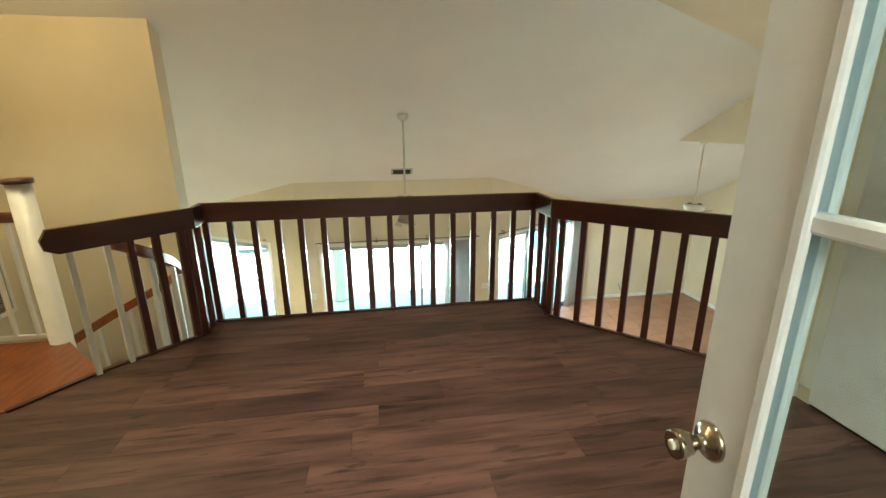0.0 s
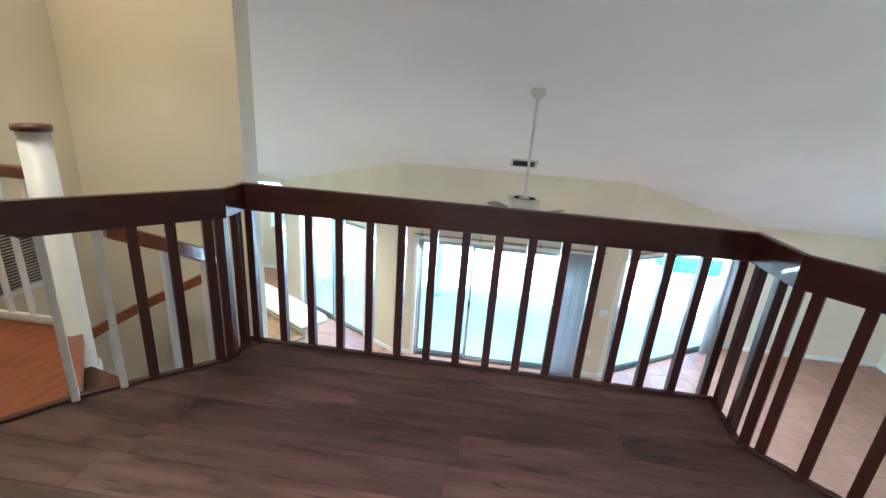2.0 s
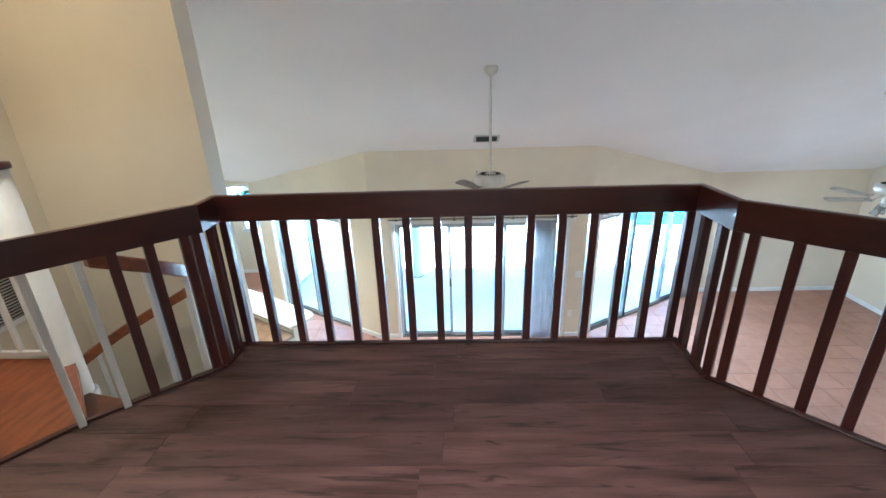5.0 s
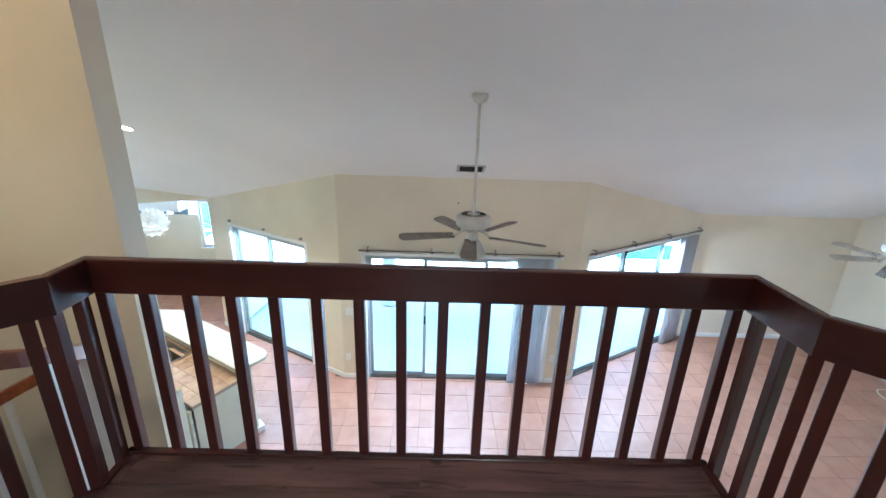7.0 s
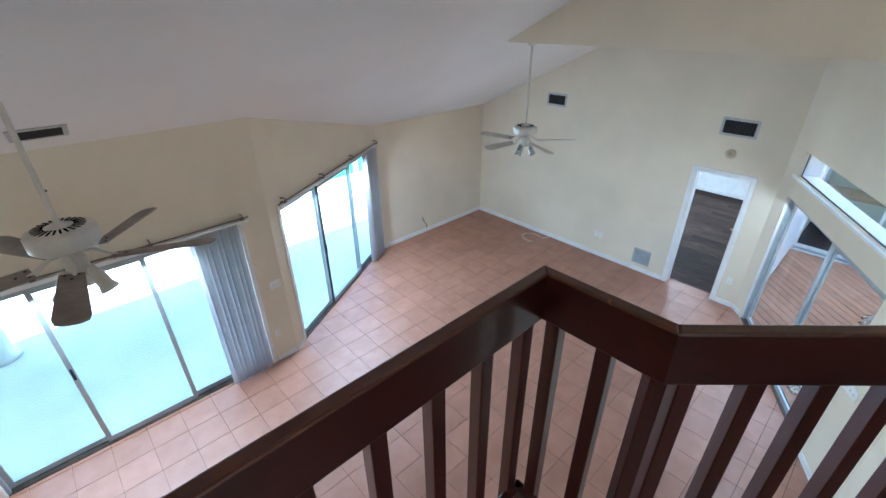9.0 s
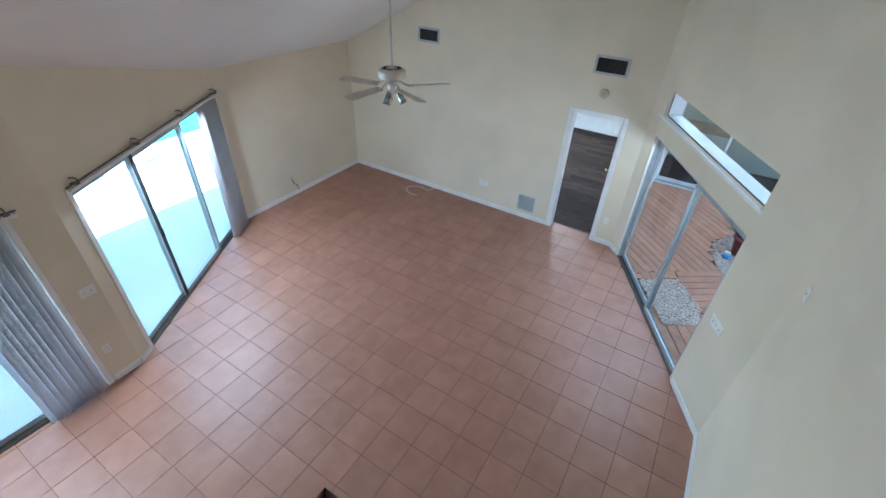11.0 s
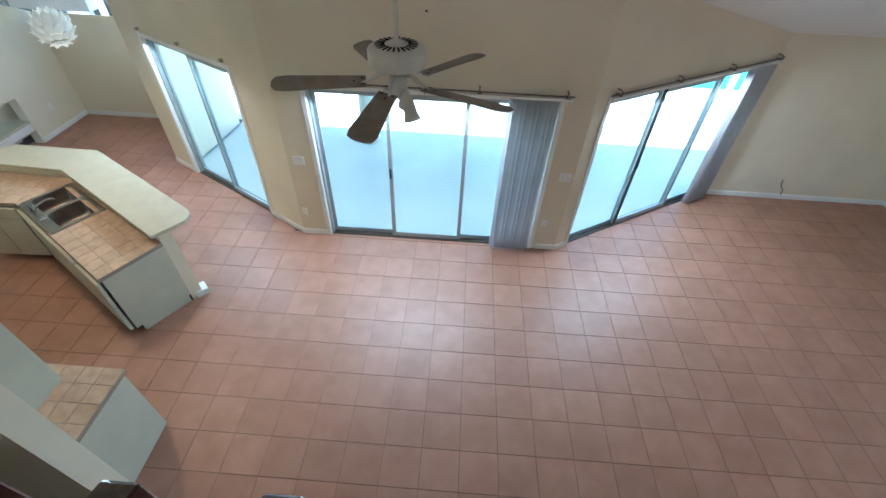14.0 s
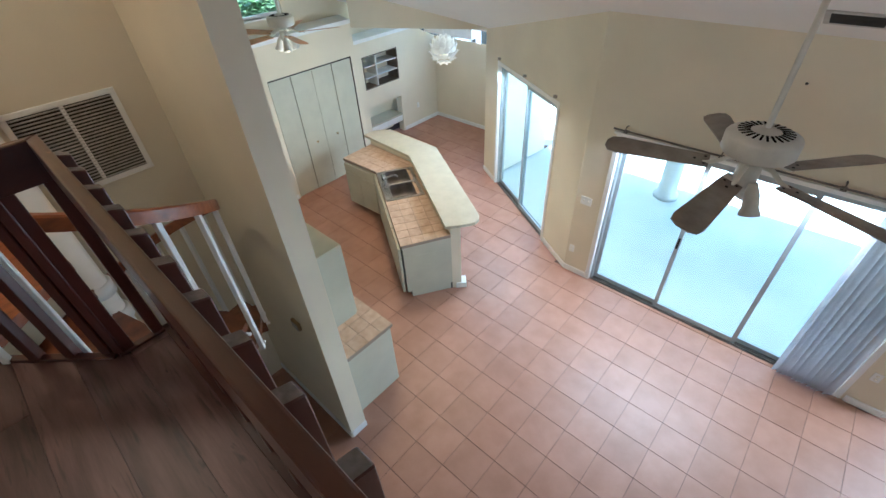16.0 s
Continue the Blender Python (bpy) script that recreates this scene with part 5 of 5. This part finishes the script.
wall("wall_atrium_far", (11.0, 4.17), (11.0, -2.6), T, F - 0.1, 1.2, [(0.14, 3.3, F + 0.02, F + 2.05), (3.6, 6.4, F + 0.02, F + 2.05), (0.5, 6.4, F + 2.3, F + 2.95)], clip=False, mat=STUCCO)
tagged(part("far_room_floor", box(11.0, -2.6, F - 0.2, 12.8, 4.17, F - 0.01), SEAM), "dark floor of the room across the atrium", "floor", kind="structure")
# unseen lid, added so the sun doesn't strike the far room's back wall
ceiling_piece("ceiling_far_room", [(11.16, -2.7, 0.4), (12.9, -2.7, 0.4), (12.9, 4.2, 0.4), (11.16, 4.2, 0.4)], CEIL, "unseen white ceiling added to keep sun out of the far room")
wall("wall_far_room_south", (12.9, -2.6), (11.0, -2.6), T, F, 0.4, clip=False)
tagged(part("window_shelf", box(11.22, 2.75, -1.62, 11.75, 4.12, -1.55, 0.006), BLADE_OAK), "light oak shelf behind the glass across the atrium", "shelf")
wall("wall_atrium_south", (11.2, -2.5), (2.6, -2.5), T, F - 0.1, 1.2, clip=False, mat=STUCCO)
wall("wall_atrium_back", (12.8, 4.3), (12.8, -2.6), T, F - 0.1, 1.2, clip=False, mat=WALL)
slider("window_8", (11.0, 4.17), (11.0, -2.6), 0.14, 3.3, F + 2.05, [1.2, 2.25], -1, "white framed glass door across the atrium", z0=F + 0.02, metal=TRIM)
slider("window_9", (11.0, 4.17), (11.0, -2.6), 3.6, 6.4, F + 2.05, [5.0], -1, "white framed glass door across the atrium", z0=F + 0.02, metal=TRIM)
window("window_10", Matrix.Translation((11.0, 3.67, F + 2.3)) @ Matrix.Rotation(radians(-90), 4, "Z"), 5.9, 0.65, (), "white framed long transom across the atrium")
tagged(part("planter_soil", prism([(8.13, 2.38), (8.35, 2.54), (8.75, 2.69), (9.17, 2.67), (9.6, 2.4), (9.68, 1.9), (9.3, 1.45), (8.6, 1.4), (8.15, 1.8)], F - 0.05, F - 0.015), SOIL), "dark soil of the planted circle", "ground", kind="structure")


def pebbles(name, inside, x0, x1, y0, y1, n, label):
    rng = random.Random(7)
    base = bmesh.new()
    bmesh.ops.create_icosphere(base, subdivisions=1, radius=1)
    vs = [v.co.copy() for v in base.verts]
    base.verts.index_update()
    fs = [[v.index for v in f.verts] for f in base.faces]
    base.free()
    V, Q = [], []
    for _ in range(n):
        x, y = rng.uniform(x0, x1), rng.uniform(y0, y1)
        if not inside(x, y):
            continue
        s = rng.uniform(0.010, 0.024)
        mm = Matrix.Translation((x, y, F - 0.012 + rng.uniform(0, 0.015))) @ Euler((rng.uniform(-0.4, 0.4), rng.uniform(-0.4, 0.4), rng.uniform(0, 6.3))).to_matrix().to_4x4() @ Matrix.Diagonal((s * 1.25, s, s * 0.6, 1))
        o = len(V)
        V += [tuple(mm @ v) for v in vs]
        Q += [[o + i for i in f] for f in fs]
    me = bpy.data.meshes.new(name)
    me.from_pydata(V, [], Q)
    me.polygons.foreach_set("use_smooth", [True] * len(me.polygons))
    me.materials.append(PEBBLE)
    return tagged(new(name, me), label, "pebbles", kind="stuff")


def in_poly(pts):
    def f(x, y):
        c = False
        for (xa, ya), (xb, yb) in zip(pts, pts[1:] + pts[:1]):
            if (ya > y) != (yb > y) and x < (xb - xa) * (y - ya) / (yb - ya) + xa:
                c = not c
        return c
    return f


BED = [(7.30, 3.56), (7.66, 3.05), (7.10, 2.67), (6.75, 2.68), (6.52, 3.08)]
RINGP = [(8.13, 2.38), (8.35, 2.54), (8.75, 2.69), (9.17, 2.67), (9.6, 2.4), (9.68, 1.9), (9.3, 1.45), (8.6, 1.4), (8.15, 1.8)]
pebbles("pebble_bed", in_poly(BED), 6.4, 7.7, 2.5, 3.6, 6500, "pale river pebbles in a cut-out of the deck")
pebbles("pebble_ring", in_poly(RINGP), 8.0, 9.75, 1.3, 2.75, 8000, "pale river pebbles round the flower pot")
pot = thing("flower_pot", "oxblood red flower pot with a leafy plant", "flower pot", Matrix.Translation((8.98, 2.25, F + 0.01)))
part("pot", turned([(0.0, 0.0), (0.15, 0.0), (0.20, 0.28), (0.225, 0.28), (0.225, 0.34), (0.20, 0.34), (0.19, 0.30), (0.0, 0.30)], 32), TERRA, pot)
lf = bmesh.new()
rng = random.Random(3)
for k in range(26):
    a, tilt, L = rng.uniform(0, 6.28), rng.uniform(0.2, 1.1), rng.uniform(0.22, 0.42)
    mm = Matrix.Translation((0.05 * math.cos(a), 0.05 * math.sin(a), 0.3)) @ Matrix.Rotation(a, 4, "Z") @ Matrix.Rotation(tilt, 4, "Y")
    rows = [(0.012, 0), (0.035, 0.35), (0.03, 0.7), (0.002, 1)]
    vv = [[lf.verts.new(mm @ Vector((0.25 * L * s * s, w * e, L * s))) for e in (-1, 1)] for w, s in rows]
    for p, q in zip(vv, vv[1:]):
        lf.faces.new([p[0], p[1], q[1], q[0]])
part("foliage", lf, LEAF, pot, "dark green leaves")
ball = thing("garden_ornament", "small blue and white plastic garden ornament", "ornament", Matrix.Translation((8.72, 2.47, F)))
part("body", turned([(0.0, 0.0), (0.05, 0.005), (0.075, 0.04), (0.05, 0.08), (0.0, 0.09)], 18), BLUE, ball)
part("top", turned([(0.0, 0.08), (0.035, 0.085), (0.04, 0.115), (0.0, 0.135)], 14), TRIM, ball)

# ---- outside ----
ceiling_piece("lanai_roof", [(-9, 9.95, -0.10), (-3.9, 9.95, -0.10), (-1.0, 8.28, -0.10), (2.3, 8.28, -0.10), (5.1, 9.95, -0.10), (9, 9.95, -0.10), (9, 11.05, -0.16), (-9, 11.05, -0.16)], STUCCO, "white stucco patio roof along the house")
# added out of view: keeps sun patches off the deck, passes soft light
ceiling_piece("atrium_sun_diffuser", [(4.9, 0.9, 1.35), (11.4, 0.9, 1.35), (11.4, 4.3, 1.35), (8.2, 4.3, 1.35), (7.95, 4.1, 1.35), (4.9, 2.5, 1.35)], DIFFUSER, "unseen milky sheet added over the atrium to soften the sun")
cage = thing("pool_cage", "white aluminium pool screen frame outside the patio", "pool cage")
CAGE_Y, CAGE_H = 13.2, 3.0
for i in range(9):
    x = -9.0 + i * 2.25
    part("post", box(x - 0.05, CAGE_Y, F - 0.03, x + 0.05, CAGE_Y + 0.1, F + CAGE_H, 0.004), TRIM, cage)
    br = bmesh.new()
    if i in (2, 6):
        tube([(x, CAGE_Y + 0.05, F + 0.2), (x + 1.1, CAGE_Y + 0.05, F + 2.0)], 0.035, 6, br)
        tube([(x, CAGE_Y + 0.05, F + 2.0), (x - 1.1, CAGE_Y + 0.05, F + 0.2)], 0.035, 6, br)
        part("brace", br, TRIM, cage)
    else:
        br.free()
part("beam", box(-9.1, CAGE_Y, F + CAGE_H - 0.1, 9.1, CAGE_Y + 0.1, F + CAGE_H, 0.004), TRIM, cage)
part("rail", box(-9.1, CAGE_Y + 0.02, F + 0.75, 9.1, CAGE_Y + 0.07, F + 0.82, 0.004), TRIM, cage)
for x in (-0.72,):
    col = thing("patio_column", "round white patio column", "column", Matrix.Translation((x, 10.86, F - 0.03)))
    part("shaft", turned([(0.0, 0.0), (0.20, 0.0), (0.20, 0.06), (0.15, 0.10), (0.14, 2.5), (0.18, 2.55), (0.18, 2.65), (0.0, 2.65)], 28), STUCCO, col)
for x in (-10.5, 9.2):
    tagged(part("pool_water", box(x - 3.5, 14.2, F - 0.05, x + 3.5, 20, F - 0.02), POOLWATER), "turquoise swimming pool water", "pool", kind="structure")
lounger = thing("patio_chair", "white plastic patio lounger on the sunlit deck", "patio chair", Matrix.Translation((-3.6, 12.4, F - 0.03)) @ Matrix.Rotation(radians(35), 4, "Z"))
for k in range(9):
    part("slat", box(-0.3, -0.75 + k * 0.13, 0.30, 0.3, -0.65 + k * 0.13, 0.32, 0.004), TRIM, lounger)
for k in range(6):
    part("slat", box(-0.3, 0.0, -0.01, 0.3, 0.1, 0.01, 0.004, m=Matrix.Translation((0, 0.42, 0.31)) @ Matrix.Rotation(radians(50), 4, "X") @ Matrix.Translation((0, k * 0.12, 0))), TRIM, lounger)
for x in (-0.28, 0.25):
    for y in (-0.7, 0.4):
        part("leg", box(x, y, 0, x + 0.035, y + 0.035, 0.3, 0.004), TRIM, lounger)
wing = thing("house_wing", "white stucco house wing with dark screened windows", "house", Matrix.Translation((-9.5, 11.0, F)))
part("wall", box(-2.2, 0, 0, 2.2, 4.5, 2.9, 0.01), STUCCO, wing)
for k in range(2):
    wv = part("window", box(2.2, 0.5 + k * 2.0, 0.5, 2.23, 2.0 + k * 2.0, 2.2, 0.004), ALU, wing, "aluminium framed window")
    part("pane", box(2.231, 0.6 + k * 2.0, 0.6, 2.236, 1.9 + k * 2.0, 2.1), ALU_DARK, wv)
part("roof", prism([(-2.5, -0.3), (2.5, -0.3), (2.5, 4.8), (-2.5, 4.8)], 2.9, 3.1, 0.02), STUCCO, wing)


def hedge(name, x0, x1, y0, y1, h, n, seed, label):
    rng = random.Random(seed)
    V, Q = [], []
    for _ in range(n):
        x, y = rng.uniform(x0, x1), rng.uniform(y0, y1)
        z = F + h * rng.random() ** 0.7 * (0.75 + 0.25 * math.sin(x * 1.7 + y))
        s, a, b = rng.uniform(0.07, 0.15), rng.uniform(0, 6.3), rng.uniform(-0.9, 0.9)
        mm = Matrix.Translation((x, y, z)) @ Matrix.Rotation(a, 4, "Z") @ Matrix.Rotation(b, 4, "X")
        o = len(V)
        V += [tuple(mm @ Vector(p)) for p in ((-s, 0, 0), (0, -s * 0.45, 0.01), (s, 0, 0), (0, s * 0.45, 0.01))]
        Q.append([o, o + 1, o + 2, o + 3])
    me = bpy.data.meshes.new(name)
    me.from_pydata(V, [], Q)
    me.materials.append(LEAF_SUN)
    return tagged(new(name, me), label, "hedge", kind="stuff")


LEAF_SUN = material("sunlit_leaf", (0.10, 0.19, 0.05), 0.5, var=0.3, scale=3)
hedge("hedge", -11.5, -9.2, 5.5, 10.5, 5.5, 9000, 5, "dense green hedge outside the high window")
hedge("hedge", -7.0, -3.0, 15.5, 17.0, 2.6, 6000, 6, "green shrubs beyond the patio")

# ---- pieces of floors and counters, last ----
# counter tiles
def tiles_on(parent, pts, z, pitch, m, name="tile", mat=CTILE, th=0.006, gap=0.005, skip=None, limit=400):
    inv = m.inverted()
    loc = [tuple((inv @ Vector((x, y, 0)))[:2]) for x, y in pts]
    f = in_poly(loc)
    xs, ys = [p[0] for p in loc], [p[1] for p in loc]
    bm = box(gap / 2, gap / 2, 0, pitch - gap / 2, pitch - gap / 2, th, 0.0015)
    me = mesh_of(name, bm, mat)
    made = 0
    i0, i1 = math.floor(min(xs) / pitch), math.ceil(max(xs) / pitch)
    j0, j1 = math.floor(min(ys) / pitch), math.ceil(max(ys) / pitch)
    for i in range(i0, i1):
        for j in range(j0, j1):
            inside = [f((i + a) * pitch, (j + b) * pitch) for a in (0.06, 0.94) for b in (0.06, 0.94)]
            if skip and skip(*(m @ Vector(((i + 0.5) * pitch, (j + 0.5) * pitch, 0)))[:2]):
                continue
            if all(inside):
                ob = new(name, me)
                ob.matrix_basis = m @ Matrix.Translation((i * pitch, j * pitch, z))
                ob.parent = parent
                made += 1
            elif any(inside):
                cb = box(i * pitch + gap / 2, j * pitch + gap / 2, 0, (i + 1) * pitch - gap / 2, (j + 1) * pitch - gap / 2, th)
                for (xa, ya), (xb, yb) in zip(loc, loc[1:] + loc[:1]):
                    area = sum(p[0] * q[1] - q[0] * p[1] for p, q in zip(loc, loc[1:] + loc[:1]))
                    nx, ny = (yb - ya, xa - xb) if area > 0 else (ya - yb, xb - xa)
                    if len(cb.verts) and convex:
                        cut(cb, (xa, ya, 0), (nx, ny, 0))
                if len(cb.faces) > 3:
                    ob = part(name, cb, mat, parent)
                    ob.matrix_basis = m @ Matrix.Translation((0, 0, z))
                else:
                    cb.free()
    return made


convex = True
ma = along(INNER[0], INNER[1])
sink_skip = lambda x, y: abs((SM.inverted() @ Vector((x, y, 0))).x) < 0.40 and abs((SM.inverted() @ Vector((x, y, 0))).y) < 0.24
tiles_on(island, [INNER[0], INNER[1], OUTER[1], OUTER[0]], F + 0.914, 0.155, ma, skip=sink_skip)
tiles_on(island, [INNER[1], INNER[2], OUTER[2], OUTER[1]], F + 0.914, 0.155, along(INNER[1], INNER[2]))
tiles_on(part_counter, [(-3.6, 4.72), (-1.58, 4.72), (-1.58, 5.33), (-3.6, 5.33)], F + 0.914, 0.155, Matrix.Translation((-1.58, 4.72, 0)))

# atrium deck boards
deck = tagged(new("atrium_deck"), "brown wooden deck boards of the atrium", "deck", kind="structure")
avoid = [in_poly(BED), in_poly(RINGP)]
room = in_poly([(5.55, 2.75), (7.83, 3.93), (8.15, 4.02), (11.15, 4.02), (11.15, -2.3), (5.2, -2.3)])


def deck_run(m, x0, x1, y0, y1, side):
    y = y0
    while y < y1:
        x = x0
        start = None
        while x <= x1:
            p = m @ Vector((x, y + 0.065, 0))
            ok = room(p.x, p.y) and side(p.x, p.y) and not any(a(p.x, p.y) for a in avoid)
            if ok and start is None:
                start = x
            if (not ok or x + 0.06 > x1) and start is not None:
                if x - start > 0.1:
                    part("board", box(start, y, F - 0.045, x, y + 0.130, F - 0.012, 0.002, m=m), DECK, deck)
                start = None
            x += 0.06
        y += 0.138


seam = lambda x, y: (x - 7.42) * (2.49 - 3.66) - (y - 3.66) * (8.26 - 7.42)
near_glass = lambda x, y: (x - 7.80) * -1.54 - (y - 4.04) * -2.85 > -0.80 * 3.24
deck_run(Matrix.Translation((8, 3, 0)) @ Matrix.Rotation(radians(45), 4, "Z"), -6, 6, -5, 5, lambda x, y: seam(x, y) < 0)
deck_run(Matrix.Translation((8, 3, 0)) @ Matrix.Rotation(radians(-54.3), 4, "Z"), -6, 6, -5, 5, lambda x, y: seam(x, y) >= 0 and not near_glass(x, y))
deck_run(Matrix.Translation((7.8, 4.0, 0)) @ Matrix.Rotation(radians(28.4), 4, "Z"), -6, 6, -3, 3, lambda x, y: seam(x, y) >= 0 and near_glass(x, y))

# loft planks
loft_in = in_poly(LOFT)
plank_parent = bpy.data.objects["loft_floor"]
rng = random.Random(11)
y = 3.76
while y > -0.5:
    y0 = y - 0.178
    x = -2.9 - rng.uniform(0, 1.1)
    while x < 2.5:
        x1 = x + 1.22
        cb = box(max(x, -2.9) + 0.0008, y0 + 0.0008, -0.005, x1 - 0.0008, y - 0.0008, 0.0, 0.0)
        for (p, q) in (((-1.02, 3.757), (-1.015, 3.545)), ((-1.015, 3.545), (-1.475, 3.13)), ((-1.475, 3.13), (-2.74, 1.45)), ((1.52, 3.415), (1.535, 3.757)), ((2.44, 2.50), (1.52, 3.415)), ((2.44, -1), (2.44, 2.5)), ((1.54, 3.757), (-1.1, 3.757)), ((-2.74, 1.4), (-2.74, -1))):
            use = True
            if p == (-1.02, 3.757):
                use = y0 > 3.5
            elif p == (-1.015, 3.545):
                use = y0 < 3.5
            elif p == (1.52, 3.415):
                use = y0 > 3.4
            elif p == (2.44, 2.50):
                use = y0 < 3.4
            if use and len(cb.verts):
                cut(cb, (p[0], p[1], 0), (q[1] - p[1], p[0] - q[0], 0))
        if len(cb.faces) > 3:
            part("plank", cb, PLANK, plank_parent)
        else:
            cb.free()
        x = x1
    y = y0

# bedroom planks
bed_parent = bpy.data.objects["bedroom_floor"]
bme = mesh_of("plank", box(0.001, 0.001, -0.006, 0.177, 1.099, 0.0), CARPET)
for r in range(28):
    y = 4.18
    for k in range(5):
        s = 0.2 + (r * 0.37) % 0.8 if k == 0 else 1.0
        ob = new("plank", bme)
        ob.matrix_basis = Matrix.Translation((8.107 + r * 0.178, y, F)) @ Matrix.Diagonal((1, s, 1, 1))
        ob.parent = bed_parent
        y += 1.1 * s

# terracotta floor tiles
floor_parent = bpy.data.objects["floor"]
PITCH = 0.350
ROOMS = in_poly([(-5.74, 4.5), (-2.7, 4.5), (-2.7, 2.55), (4.95, 2.52), (7.78, 4.05), (7.94, 4.2), (7.94, 9.70), (5.05, 9.70), (2.376, 8.1), (-1.12, 8.1), (-3.7, 9.62), (-3.5, 11.09), (-6.29, 11.09), (-6.29, 8.6), (-5.74, 8.5)])
tme = mesh_of("tile", box(0.0022, 0.0022, -0.006, PITCH - 0.0022, PITCH - 0.0022, 0.0, 0.0008), TILE)
far = bmesh.new()
made = 0
for i in range(-18, 30):
    for j in range(-12, 20):
        x, y = -1.281 + 0.3495 * i, 5.267 + 0.3505 * j
        hits = [ROOMS(x + a * PITCH, y + b * PITCH) for a in (0.02, 0.5, 0.98) for b in (0.02, 0.5, 0.98)]
        if not any(hits):
            continue
        near = all(hits) and -1.6 < x < 5.4 and 3.2 < y < 8.1
        if near and made < 300:
            ob = new("tile", tme)
            ob.matrix_basis = Matrix.Translation((x, y, F))
            ob.parent = floor_parent
            made += 1
        else:
            tb = box(x + 0.003, y + 0.003, F - 0.006, x + PITCH - 0.003, y + PITCH - 0.003, F)
            if not all(hits):
                mx = x + PITCH / 2
                for x0, x1, p, q in ((-3.76, -1.12, NW, BL), (-1.12, 2.376, BL, BR), (2.376, 5.05, BR, NE)):
                    if x0 < mx < x1 and y > 7 and len(tb.verts):
                        L = math.dist(p, q)
                        nx, ny = (p[1] - q[1]) / L, (q[0] - p[0]) / L
                        cut(tb, (p[0] + nx * 0.02, p[1] + ny * 0.02, 0), (nx, ny, 0))
                if y < 4.3 and mx > 4.95 and len(tb.verts):
                    cut(tb, (7.80 + 0.01, 4.04 - 0.018, 0), (1.54, -2.85, 0))
            join(far, tb)
tagged(part("far_tiles", far, TILE_FAR, floor_parent), "", "", kind="stuff")
